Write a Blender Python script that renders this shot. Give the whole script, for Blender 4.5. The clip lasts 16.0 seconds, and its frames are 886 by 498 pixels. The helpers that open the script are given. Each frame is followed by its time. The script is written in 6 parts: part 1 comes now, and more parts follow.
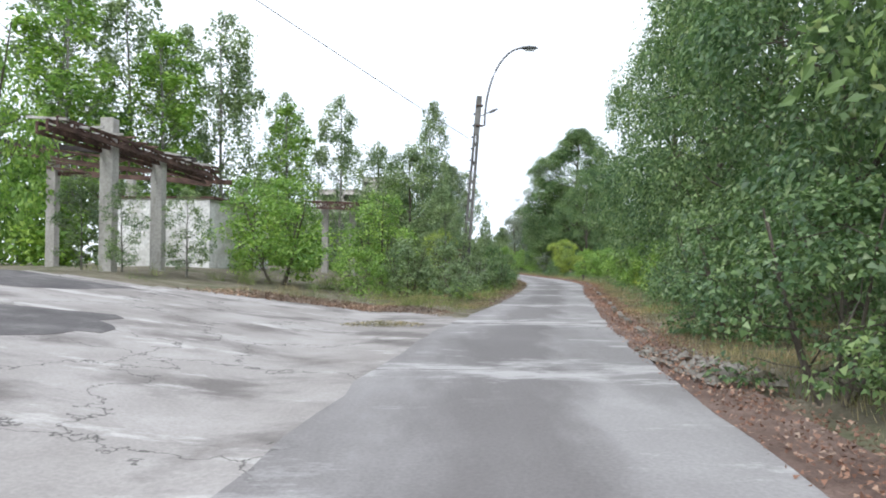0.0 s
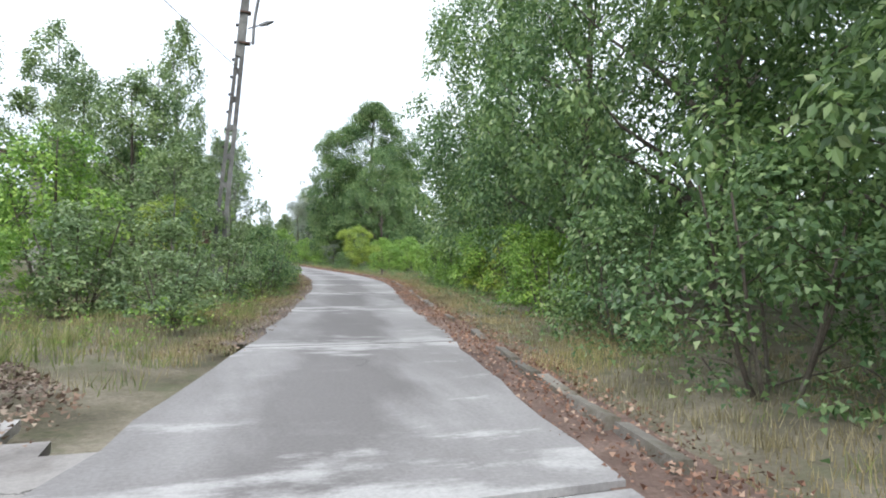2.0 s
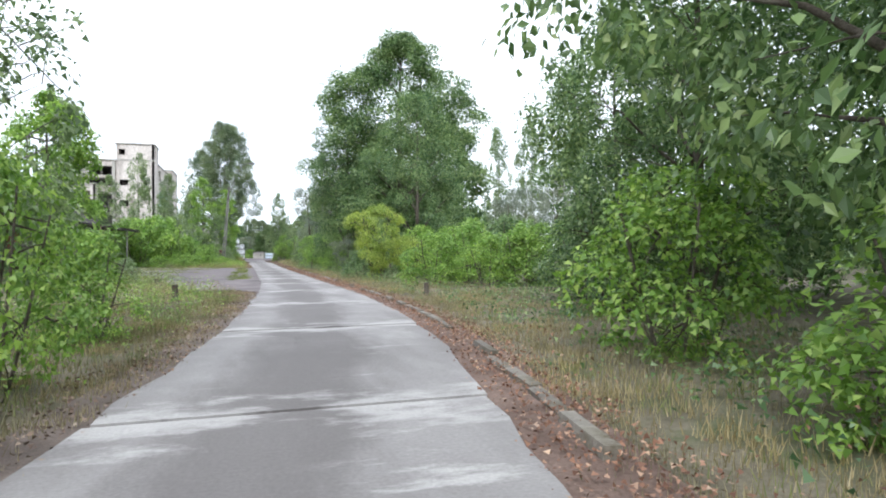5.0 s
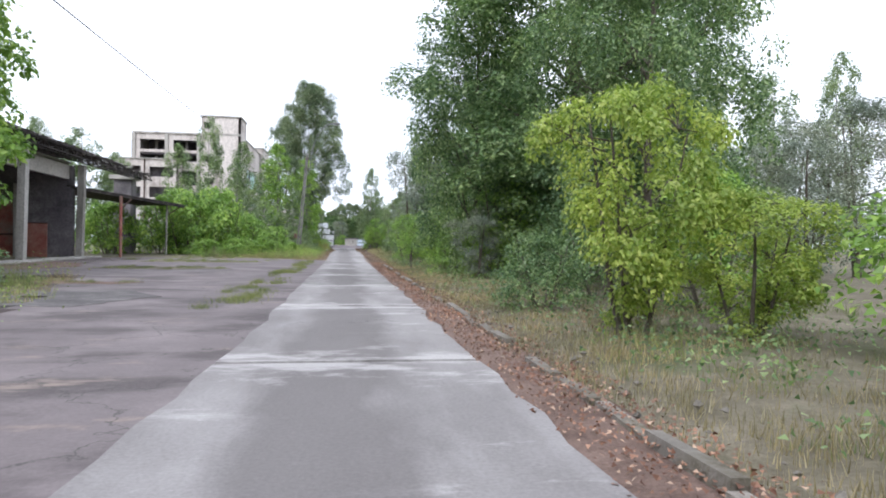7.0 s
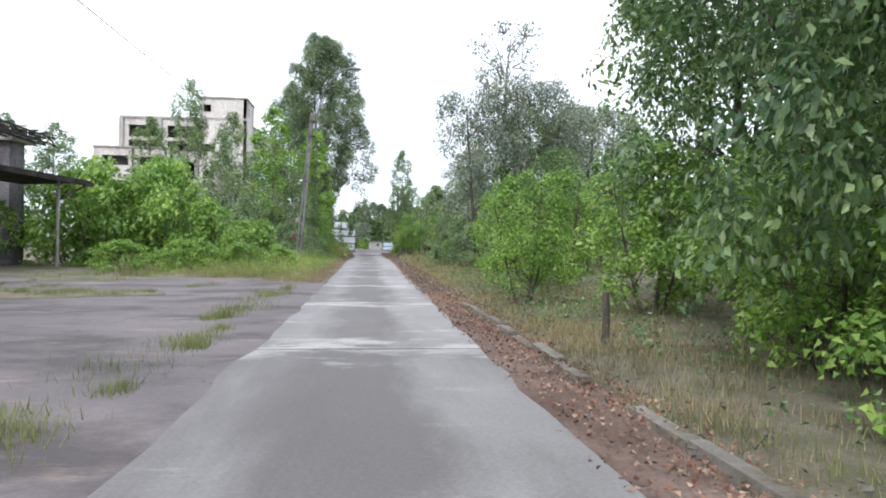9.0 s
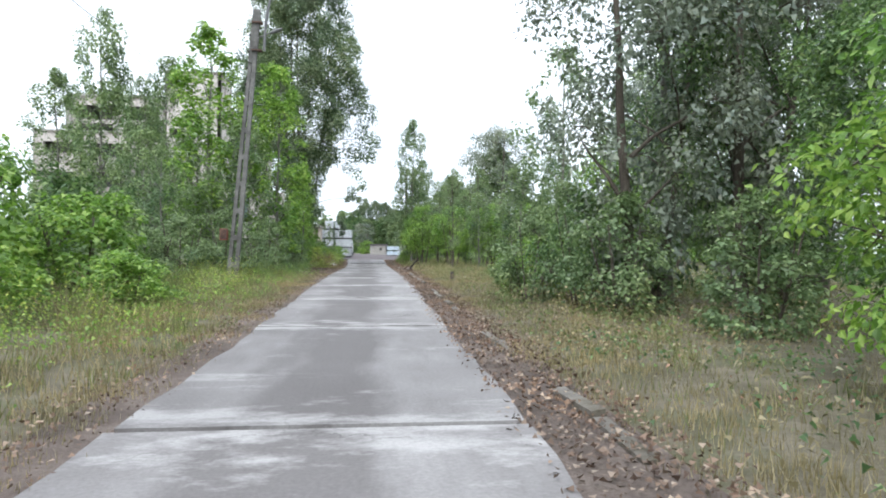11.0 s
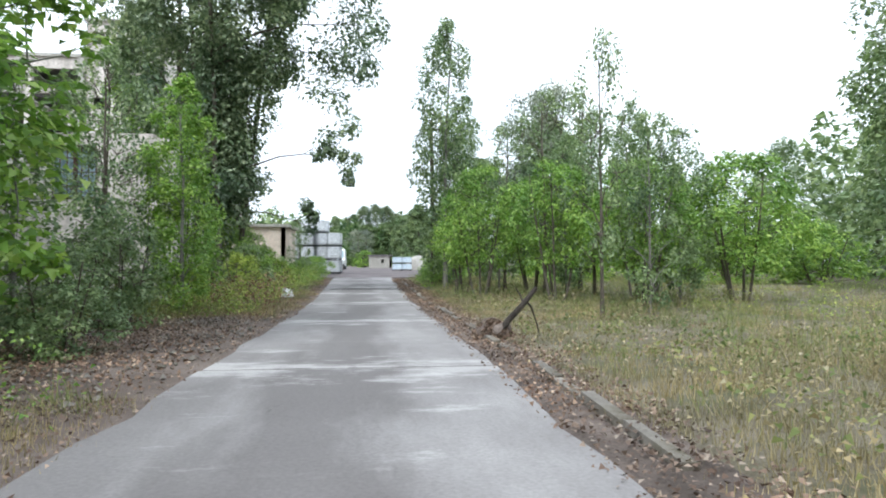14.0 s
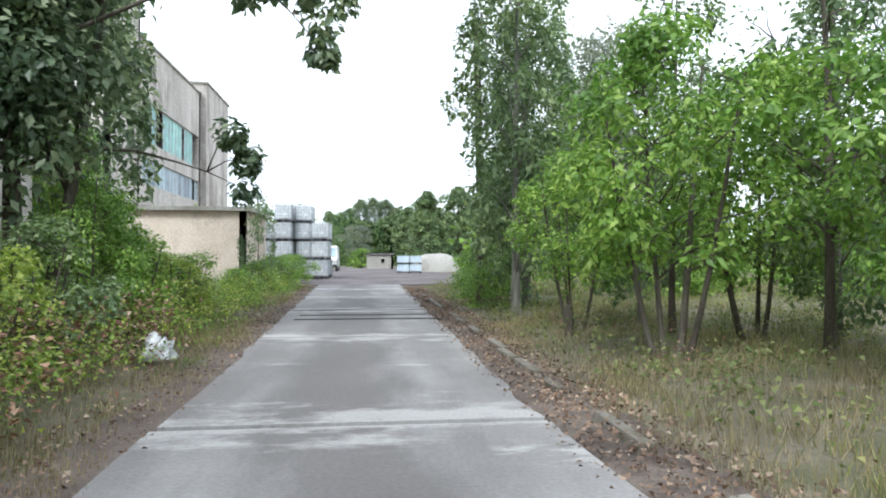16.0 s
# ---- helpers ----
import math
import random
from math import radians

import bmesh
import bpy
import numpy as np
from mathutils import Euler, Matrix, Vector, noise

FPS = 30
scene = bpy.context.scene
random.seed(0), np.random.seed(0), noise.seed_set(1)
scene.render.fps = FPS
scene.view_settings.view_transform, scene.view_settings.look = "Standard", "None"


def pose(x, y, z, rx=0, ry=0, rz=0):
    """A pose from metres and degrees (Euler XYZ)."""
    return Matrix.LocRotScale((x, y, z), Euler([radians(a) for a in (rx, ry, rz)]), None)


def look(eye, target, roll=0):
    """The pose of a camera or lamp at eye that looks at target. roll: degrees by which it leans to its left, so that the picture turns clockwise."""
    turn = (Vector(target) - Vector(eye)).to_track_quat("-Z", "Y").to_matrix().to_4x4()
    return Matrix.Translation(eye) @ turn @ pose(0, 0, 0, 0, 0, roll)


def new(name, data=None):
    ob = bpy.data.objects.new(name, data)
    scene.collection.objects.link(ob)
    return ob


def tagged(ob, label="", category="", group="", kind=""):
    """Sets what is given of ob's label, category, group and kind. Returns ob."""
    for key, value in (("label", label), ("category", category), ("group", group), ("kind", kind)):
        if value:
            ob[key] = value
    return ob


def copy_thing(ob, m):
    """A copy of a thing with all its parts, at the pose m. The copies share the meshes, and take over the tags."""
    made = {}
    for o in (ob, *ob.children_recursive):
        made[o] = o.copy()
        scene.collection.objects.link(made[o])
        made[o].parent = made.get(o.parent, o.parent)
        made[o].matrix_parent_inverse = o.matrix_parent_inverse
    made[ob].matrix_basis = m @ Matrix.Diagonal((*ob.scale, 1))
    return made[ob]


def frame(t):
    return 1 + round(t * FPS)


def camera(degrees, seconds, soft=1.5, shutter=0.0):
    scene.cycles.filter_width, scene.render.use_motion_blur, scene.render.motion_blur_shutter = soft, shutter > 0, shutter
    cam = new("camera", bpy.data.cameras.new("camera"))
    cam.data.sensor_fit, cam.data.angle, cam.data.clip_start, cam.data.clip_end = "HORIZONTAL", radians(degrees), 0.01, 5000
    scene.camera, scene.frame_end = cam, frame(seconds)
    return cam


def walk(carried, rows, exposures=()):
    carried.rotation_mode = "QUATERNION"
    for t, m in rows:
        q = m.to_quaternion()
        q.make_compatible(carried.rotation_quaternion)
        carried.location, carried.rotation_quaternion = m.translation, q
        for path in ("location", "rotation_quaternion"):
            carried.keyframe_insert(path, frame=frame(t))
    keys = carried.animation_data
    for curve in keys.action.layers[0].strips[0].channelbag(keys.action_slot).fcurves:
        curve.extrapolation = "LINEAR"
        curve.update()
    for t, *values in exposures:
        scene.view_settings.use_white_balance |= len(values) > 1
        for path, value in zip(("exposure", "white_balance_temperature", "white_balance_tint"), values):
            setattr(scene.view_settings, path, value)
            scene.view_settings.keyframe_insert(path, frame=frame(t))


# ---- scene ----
cam = camera(70.00, 16.0, soft=1.9)
PATH = [
    (0.0, -8.582, -81.326, 1.289, 91.31, -0.22, -0.55),
    (0.5, -8.603, -78.883, 1.302, 91.03, -0.62, -5.55),
    (1.0, -8.353, -76.242, 1.308, 90.60, -1.14, -11.10),
    (1.5, -7.819, -73.591, 1.300, 90.21, -1.36, -16.33),
    (2.0, -7.178, -70.705, 1.304, 90.67, -1.07, -19.91),
    (2.5, -6.440, -67.858, 1.299, 90.32, -0.88, -21.15),
    (3.0, -5.618, -64.828, 1.302, 90.25, -0.87, -21.60),
    (3.2, -5.262, -63.548, 1.294, 90.47, -1.09, -21.58),
    (5.3, -1.508, -46.056, 1.307, 90.25, 0.25, -15.84),
    (5.5, -1.202, -43.966, 1.308, 90.07, -0.15, -14.98),
    (6.0, -0.588, -38.564, 1.305, 89.93, -0.04, -12.77),
    (6.5, -0.221, -32.655, 1.303, 90.77, -0.04, -10.24),
    (7.0, -0.095, -26.628, 1.319, 89.45, -0.86, -8.54),
    (7.5, -0.033, -20.612, 1.307, 90.13, -0.91, -7.67),
    (8.0, -0.008, -14.836, 1.306, 90.12, -0.76, -7.20),
    (8.5, -0.008, -8.781, 1.326, 90.08, -0.95, -6.71),
    (9.0, -0.101, -3.359, 1.268, 89.73, -0.76, -6.39),
    (9.2, -0.143, -1.193, 1.244, 89.70, -0.71, -6.33),
    (11.3, 0.204, 20.685, 1.296, 90.09, -0.40, -6.03),
    (11.5, 0.194, 22.610, 1.299, 90.12, -0.29, -6.08),
    (12.0, 0.176, 27.317, 1.300, 90.78, -0.19, -6.12),
    (12.5, 0.135, 31.910, 1.297, 90.94, -0.15, -6.17),
    (13.0, 0.105, 36.189, 1.279, 90.92, 0.05, -6.22),
    (13.5, 0.053, 40.572, 1.279, 91.13, -0.02, -6.21),
    (14.0, 0.026, 44.659, 1.291, 91.11, 0.01, -6.13),
    (14.5, -0.046, 48.713, 1.295, 91.28, -0.39, -6.15),
    (15.0, -0.039, 52.063, 1.288, 90.83, -0.21, -6.07),
    (15.5, -0.160, 55.848, 1.318, 91.15, -0.23, -6.25),
    (16.0, -0.261, 59.155, 1.336, 91.05, -0.04, -6.44),
]
walk(cam, [(t, pose(x, y, z, rx, ry, rz)) for t, x, y, z, rx, ry, rz in PATH],
     [(0.0, 0.26, 5950, 9), (1.0, 0.28, 5950, 8), (2.4, 0.50, 5980, 8), (3.4, 0.56, 5980, 8), (5.5, 0.42, 5950, 10), (7.0, 0.28, 5930, 13), (9.0, 0.34, 5950, 10), (12.5, 0.36, 5900, 7), (16.0, 0.50, 5900, 6)])

# ---- world and light: an even, bright overcast sky ----
world = bpy.data.worlds.new("world")
scene.world = world
world.use_nodes = True
wn, wl = world.node_tree.nodes, world.node_tree.links
bg = wn["Background"]
sky = wn.new("ShaderNodeTexSky")
sky.sky_type, sky.sun_disc = "NISHITA", False
sky.sun_elevation, sky.sun_rotation = radians(45), radians(210)
sky_gain = wn.new("ShaderNodeVectorMath")
sky_gain.operation = "SCALE"
sky_gain.inputs["Scale"].default_value = 0.12
wl.new(sky.outputs["Color"], sky_gain.inputs[0])
wco = wn.new("ShaderNodeTexCoord")
cloud = wn.new("ShaderNodeTexNoise")
cloud.inputs["Scale"].default_value, cloud.inputs["Detail"].default_value = 2.2, 4
cloud_ramp = wn.new("ShaderNodeValToRGB")
cloud_ramp.color_ramp.elements[0].position, cloud_ramp.color_ramp.elements[0].color = 0.30, (0.90, 0.93, 1.0, 1)
cloud_ramp.color_ramp.elements[1].position, cloud_ramp.color_ramp.elements[1].color = 0.62, (1.25, 1.26, 1.29, 1)
wl.new(wco.outputs["Generated"], cloud.inputs["Vector"])
wl.new(cloud.outputs["Fac"], cloud_ramp.inputs["Fac"])
sky_mix = wn.new("ShaderNodeMix")
sky_mix.data_type = "RGBA"
sky_mix.inputs[0].default_value = 0.93
wl.new(sky_gain.outputs["Vector"], sky_mix.inputs[6])
wl.new(cloud_ramp.outputs["Color"], sky_mix.inputs[7])
wl.new(sky_mix.outputs[2], bg.inputs["Color"])
bg.inputs["Strength"].default_value = 1.15
sun = new("sun", bpy.data.lights.new("sun", "SUN"))
sun.data.energy, sun.data.angle, sun.data.color = 2.0, radians(18), (1, 0.97, 0.92)
sun.matrix_world = look((0, 0, 50), (26, 46, 50 - 54))


# ---- materials ----
def material(name, rough=0.8, metal=0.0):
    m = bpy.data.materials.new(name)
    m.use_nodes = True
    p = m.node_tree.nodes["Principled BSDF"]
    p.inputs["Roughness"].default_value, p.inputs["Metallic"].default_value = rough, metal
    p.inputs["Specular IOR Level"].default_value = 0.3
    return m, m.node_tree.nodes, m.node_tree.links, p


def ramp(nodes, stops):
    r = nodes.new("ShaderNodeValToRGB")
    e = r.color_ramp.elements
    while len(e) < len(stops):
        e.new(0.5)
    for k, (at, c) in enumerate(stops):
        e[k].position, e[k].color = at, (*c, 1)
    return r


def noise_at(nodes, links, scale, detail=5, rough=0.6, space="Object", stretch=None):
    co = nodes.new("ShaderNodeTexCoord")
    n = nodes.new("ShaderNodeTexNoise")
    n.inputs["Scale"].default_value, n.inputs["Detail"].default_value, n.inputs["Roughness"].default_value = scale, detail, rough
    if stretch:
        mp = nodes.new("ShaderNodeMapping")
        mp.inputs["Scale"].default_value = stretch
        links.new(co.outputs[space], mp.inputs["Vector"])
        links.new(mp.outputs["Vector"], n.inputs["Vector"])
    else:
        links.new(co.outputs[space], n.inputs["Vector"])
    return n


def blend(nodes, links, a, b, fac, mode="MIX"):
    m = nodes.new("ShaderNodeMix")
    m.data_type, m.blend_type = "RGBA", mode
    for sock, v in ((0, fac), (6, a), (7, b)):
        if isinstance(v, (int, float)):
            m.inputs[sock].default_value = v
        elif isinstance(v, tuple):
            m.inputs[sock].default_value = (*v, 1)
        else:
            links.new(v, m.inputs[sock])
    return m.outputs[2]


def rough_surface(name, dark, mid, light, scale=1.2, fine=25, rough=0.85, bump=0.3, metal=0.0, vary=0.0, stain=None, stain_scale=0.5, stretch=None):
    """A weathered surface: broad blotches, fine grain, relief; stain: a second colour in patches of its own."""
    m, n, l, p = material(name, rough, metal)
    a = noise_at(n, l, scale, 6, 0.65, stretch=stretch)
    r = ramp(n, ((0.3, dark), (0.5, mid), (0.7, light)))
    l.new(a.outputs["Fac"], r.inputs["Fac"])
    b = noise_at(n, l, fine, 4, 0.7)
    fr = ramp(n, ((0.3, (0.72, 0.72, 0.72)), (0.7, (1.2, 1.2, 1.2))))
    l.new(b.outputs["Fac"], fr.inputs["Fac"])
    c = blend(n, l, r.outputs["Color"], fr.outputs["Color"], 1.0, "MULTIPLY")
    if stain:
        s = noise_at(n, l, stain_scale, 7, 0.7, stretch=stretch)
        sr = ramp(n, ((0.5, (0, 0, 0)), (0.66, (1, 1, 1))))
        l.new(s.outputs["Fac"], sr.inputs["Fac"])
        c = blend(n, l, c, stain, sr.outputs["Color"])
    if vary:
        o = n.new("ShaderNodeObjectInfo")
        vr = ramp(n, ((0, (1 - vary,) * 3), (1, (1 + vary,) * 3)))
        l.new(o.outputs["Random"], vr.inputs["Fac"])
        c = blend(n, l, c, vr.outputs["Color"], 1.0, "MULTIPLY")
    l.new(c, p.inputs["Base Color"])
    bp = n.new("ShaderNodeBump")
    bp.inputs["Strength"].default_value, bp.inputs["Distance"].default_value = bump, 0.03
    l.new(b.outputs["Fac"], bp.inputs["Height"])
    l.new(bp.outputs["Normal"], p.inputs["Normal"])
    return m


def leafy(name, stops, sheer=0.42, rough=0.42, broad=0.35, gloss=0.5):
    """Leaves: each its own shade, broad drifts of tone over the crown, some light passing through."""
    m, n, l, p = material(name, rough)
    p.inputs["Specular IOR Level"].default_value = gloss
    g = n.new("ShaderNodeNewGeometry")
    r = ramp(n, stops)
    l.new(g.outputs["Random Per Island"], r.inputs["Fac"])
    a = noise_at(n, l, broad, 3, 0.5, "Object")
    ar = ramp(n, ((0.3, (0.66, 0.74, 0.76)), (0.7, (1.36, 1.25, 1.05))))
    l.new(a.outputs["Fac"], ar.inputs["Fac"])
    c = blend(n, l, r.outputs["Color"], ar.outputs["Color"], 1.0, "MULTIPLY")
    l.new(c, p.inputs["Base Color"])
    t = n.new("ShaderNodeBsdfTranslucent")
    c2 = blend(n, l, c, (0.98, 1.1, 0.75), 0.6, "MULTIPLY")
    l.new(c2, t.inputs["Color"])
    mx = n.new("ShaderNodeMixShader")
    mx.inputs["Fac"].default_value = sheer
    l.new(p.outputs["BSDF"], mx.inputs[1])
    l.new(t.outputs["BSDF"], mx.inputs[2])
    l.new(mx.outputs["Shader"], n["Material Output"].inputs["Surface"])
    return m


M_LIME = leafy("leaf_lime", ((0, (0.064, 0.120, 0.053)), (0.55, (0.146, 0.238, 0.100)), (0.88, (0.28, 0.39, 0.175)), (1, (0.38, 0.46, 0.27))), 0.44)
M_BLACKLEAF = leafy("leaf_black_poplar", ((0, (0.085, 0.13, 0.075)), (0.6, (0.175, 0.24, 0.135)), (1, (0.42, 0.48, 0.33))), 0.4)
M_DARK = leafy("leaf_dark", ((0, (0.068, 0.124, 0.052)), (0.6, (0.158, 0.252, 0.104)), (0.9, (0.29, 0.40, 0.175)), (1, (0.40, 0.48, 0.28))), 0.42)
M_POPLAR = leafy("leaf_poplar", ((0, (0.112, 0.168, 0.080)), (0.6, (0.205, 0.290, 0.138)), (1, (0.39, 0.475, 0.265))), 0.42)
M_FRESH = leafy("leaf_fresh", ((0, (0.120, 0.222, 0.046)), (0.55, (0.245, 0.410, 0.078)), (1, (0.46, 0.60, 0.17))), 0.45)
M_GOLD = leafy("leaf_gold", ((0, (0.20, 0.29, 0.050)), (0.55, (0.39, 0.49, 0.095)), (1, (0.58, 0.62, 0.19))), 0.46)
M_GREY = leafy("leaf_grey", ((0, (0.135, 0.165, 0.130)), (0.6, (0.23, 0.265, 0.215)), (1, (0.37, 0.41, 0.35))), 0.34)
M_GRASS = leafy("grass_dry", ((0, (0.165, 0.138, 0.080)), (0.4, (0.280, 0.238, 0.142)), (0.8, (0.415, 0.350, 0.228)), (1, (0.53, 0.46, 0.33))), 0.3, 0.7, 0.45, 0.15)
M_GREEN = leafy("grass_green", ((0, (0.12, 0.155, 0.062)), (0.5, (0.205, 0.245, 0.098)), (1, (0.34, 0.345, 0.165))), 0.35, 0.7, 0.45, 0.15)
M_LITTER = leafy("litter", ((0, (0.105, 0.056, 0.044)), (0.4, (0.232, 0.128, 0.097)), (0.75, (0.355, 0.212, 0.162)), (1, (0.48, 0.36, 0.295))), 0.1, 0.8, 0.5, 0.15)
M_LITTER_BROWN = leafy("litter_brown", ((0, (0.085, 0.056, 0.047)), (0.4, (0.188, 0.128, 0.103)), (0.75, (0.30, 0.215, 0.175)), (1, (0.45, 0.365, 0.31))), 0.1, 0.8, 0.5, 0.15)
M_BARK = rough_surface("bark", (0.055, 0.045, 0.036), (0.12, 0.10, 0.08), (0.21, 0.19, 0.155), 3, 30, 0.95, 0.9, stretch=(1, 1, 0.25))
M_LOG = rough_surface("wet_log", (0.030, 0.025, 0.021), (0.062, 0.052, 0.044), (0.115, 0.098, 0.084), 4, 40, 0.95, 0.9)
M_BARK_PALE = rough_surface("bark_pale", (0.10, 0.095, 0.08), (0.22, 0.21, 0.18), (0.36, 0.35, 0.31), 3, 30, 0.95, 0.7, stretch=(1, 1, 0.25))
M_SOIL = rough_surface("soil", (0.115, 0.101, 0.070), (0.19, 0.166, 0.118), (0.28, 0.245, 0.187), 1.1, 22, 1.0, 1.0, stain=(0.10, 0.118, 0.052), stain_scale=0.45)
M_JOINT = rough_surface("joint_tar", (0.03, 0.028, 0.026), (0.055, 0.05, 0.046), (0.10, 0.09, 0.08), 4, 30, 0.9, 0.4)
M_KERB = rough_surface("kerb_stone", (0.150, 0.135, 0.116), (0.240, 0.217, 0.188), (0.338, 0.315, 0.277), 1.6, 30, 0.9, 0.5, vary=0.2, stain=(0.090, 0.075, 0.045), stain_scale=0.9)
M_DIRT = rough_surface("verge_dirt", (0.120, 0.080, 0.065), (0.198, 0.136, 0.111), (0.285, 0.208, 0.172), 0.9, 30, 1.0, 0.8)
M_EARTH = rough_surface("brown_earth", (0.098, 0.078, 0.066), (0.165, 0.131, 0.112), (0.25, 0.205, 0.175), 0.9, 30, 1.0, 0.8)
M_CONC = rough_surface("old_concrete", (0.30, 0.285, 0.255), (0.42, 0.40, 0.365), (0.53, 0.51, 0.475), 0.5, 12, 0.9, 0.3, stain=(0.20, 0.185, 0.16), stain_scale=0.35, stretch=(1, 1, 0.35))
M_PANEL = rough_surface("factory_concrete", (0.45, 0.405, 0.37), (0.59, 0.54, 0.50), (0.70, 0.645, 0.60), 0.12, 3, 0.9, 0.15, stain=(0.25, 0.215, 0.19), stain_scale=0.22, stretch=(1, 1, 0.3))
M_WHITE = rough_surface("whitewash", (0.60, 0.59, 0.56), (0.74, 0.73, 0.70), (0.82, 0.81, 0.79), 0.5, 9, 0.9, 0.15, stain=(0.42, 0.40, 0.35), stain_scale=0.4)
M_RUST = rough_surface("rusty_steel", (0.045, 0.029, 0.025), (0.105, 0.064, 0.051), (0.20, 0.13, 0.10), 2.5, 30, 0.85, 0.4, 0.2)
M_FASCIA = rough_surface("fascia_plaster", (0.40, 0.375, 0.335), (0.54, 0.51, 0.47), (0.66, 0.63, 0.58), 0.5, 9, 0.9, 0.2, stain=(0.28, 0.25, 0.21), stain_scale=0.5)
M_SOOT = rough_surface("sooty_sheet", (0.018, 0.016, 0.016), (0.045, 0.038, 0.036), (0.10, 0.08, 0.072), 2.0, 25, 0.85, 0.4)
M_RED = rough_surface("red_paint", (0.26, 0.09, 0.07), (0.38, 0.14, 0.11), (0.48, 0.26, 0.21), 0.7, 16, 0.75, 0.2, stain=(0.30, 0.24, 0.20), stain_scale=0.6)
M_INSIDE = rough_surface("sooty_wall", (0.085, 0.078, 0.084), (0.165, 0.15, 0.158), (0.28, 0.255, 0.26), 0.5, 8, 0.95, 0.2)
M_POLE = rough_surface("pole_concrete", (0.10, 0.097, 0.092), (0.17, 0.165, 0.155), (0.26, 0.25, 0.235), 1.5, 20, 0.9, 0.3, stain=(0.07, 0.065, 0.06), stain_scale=0.8)
M_STEEL = rough_surface("grey_steel", (0.10, 0.10, 0.10), (0.18, 0.18, 0.18), (0.28, 0.275, 0.27), 2, 30, 0.6, 0.2, 0.5)


def slab_material(name, low, mid, high, dark, worn, stretch, cracks, dark_from=0.46, tracks=False):
    """Cast concrete, stained dark along the wheel tracks, worn pale in patches and near the joints."""
    m, n, l, p = material(name, 0.8)
    base = noise_at(n, l, 0.5, 6, 0.6)
    r = ramp(n, ((0.3, low), (0.55, mid), (0.75, high)))
    l.new(base.outputs["Fac"], r.inputs["Fac"])
    streak = noise_at(n, l, 1.0, 5, 0.6, stretch=stretch)
    most = 0.4 if tracks else 0.85
    sr = ramp(n, ((dark_from, (0, 0, 0)), (dark_from + 0.13, (most, most, most))))
    l.new(streak.outputs["Fac"], sr.inputs["Fac"])
    c = blend(n, l, r.outputs["Color"], dark, sr.outputs["Color"])
    pale = noise_at(n, l, 1.0, 7, 0.7, stretch=(0.45, 1.3, 1))
    pr = ramp(n, ((0.58, (0, 0, 0)), (0.66, (0.75, 0.75, 0.75))))
    l.new(pale.outputs["Fac"], pr.inputs["Fac"])
    c = blend(n, l, c, worn, pr.outputs["Color"])
    if tracks:
        # oil and moss down the middle, pale scuffed wheel tracks, and pale ends at the joints
        across, along = n.new("ShaderNodeAttribute"), n.new("ShaderNodeAttribute")
        across.attribute_name, along.attribute_name = "across", "along"
        edge = noise_at(n, l, 0.9, 5, 0.6, stretch=(1, 0.35, 1))
        push = n.new("ShaderNodeMath")
        push.operation = "MULTIPLY_ADD"
        push.inputs[1].default_value = 0.55
        l.new(edge.outputs["Fac"], push.inputs[0])
        l.new(across.outputs["Fac"], push.inputs[2])
        tr = ramp(n, ((0.28, (0.42, 0.42, 0.42)), (0.44, (0.18, 0.18, 0.18)), (0.60, (0.8, 0.8, 0.8)), (0.86, (0.8, 0.8, 0.8)), (1.0, (0.04, 0.04, 0.04))))
        l.new(push.outputs["Value"], tr.inputs["Fac"])
        c = blend(n, l, c, dark, tr.outputs["Color"])
        end = n.new("ShaderNodeMath")
        end.operation = "MULTIPLY_ADD"
        end.inputs[1].default_value = 0.95
        patch = noise_at(n, l, 1.4, 6, 0.65, stretch=(0.6, 1.2, 1))
        l.new(patch.outputs["Fac"], end.inputs[0])
        l.new(along.outputs["Fac"], end.inputs[2])
        er = ramp(n, ((0.45, (0.66, 0.66, 0.66)), (0.57, (0, 0, 0)), (1.0, (0, 0, 0))))
        l.new(end.outputs["Value"], er.inputs["Fac"])
        c = blend(n, l, c, worn, er.outputs["Color"])
    crack = n.new("ShaderNodeTexVoronoi")
    crack.feature = "DISTANCE_TO_EDGE"
    crack.inputs["Scale"].default_value = 0.42
    co = n.new("ShaderNodeTexCoord")
    wob = noise_at(n, l, 2.2, 4)
    warp = n.new("ShaderNodeVectorMath")
    warp.operation = "ADD"
    l.new(co.outputs["Object"], warp.inputs[0])
    l.new(wob.outputs["Color"], warp.inputs[1])
    l.new(warp.outputs["Vector"], crack.inputs["Vector"])
    cr = ramp(n, ((0.0, (1, 1, 1)), (0.008, (0, 0, 0))))
    l.new(crack.outputs["Distance"], cr.inputs["Fac"])
    mask = noise_at(n, l, 0.21, 3)
    mr = ramp(n, ((cracks, (0, 0, 0)), (cracks + 0.06, (1, 1, 1))))
    l.new(mask.outputs["Fac"], mr.inputs["Fac"])
    both = blend(n, l, cr.outputs["Color"], mr.outputs["Color"], 1.0, "MULTIPLY")
    c = blend(n, l, c, (0.07, 0.065, 0.06), both)
    grain = noise_at(n, l, 30, 4, 0.7)
    gr = ramp(n, ((0.3, (0.84, 0.84, 0.84)), (0.7, (1.12, 1.12, 1.12))))
    l.new(grain.outputs["Fac"], gr.inputs["Fac"])
    c = blend(n, l, c, gr.outputs["Color"], 1.0, "MULTIPLY")
    o = n.new("ShaderNodeObjectInfo")
    vr = ramp(n, ((0, (0.9, 0.9, 0.9)), (1, (1.08, 1.08, 1.08))))
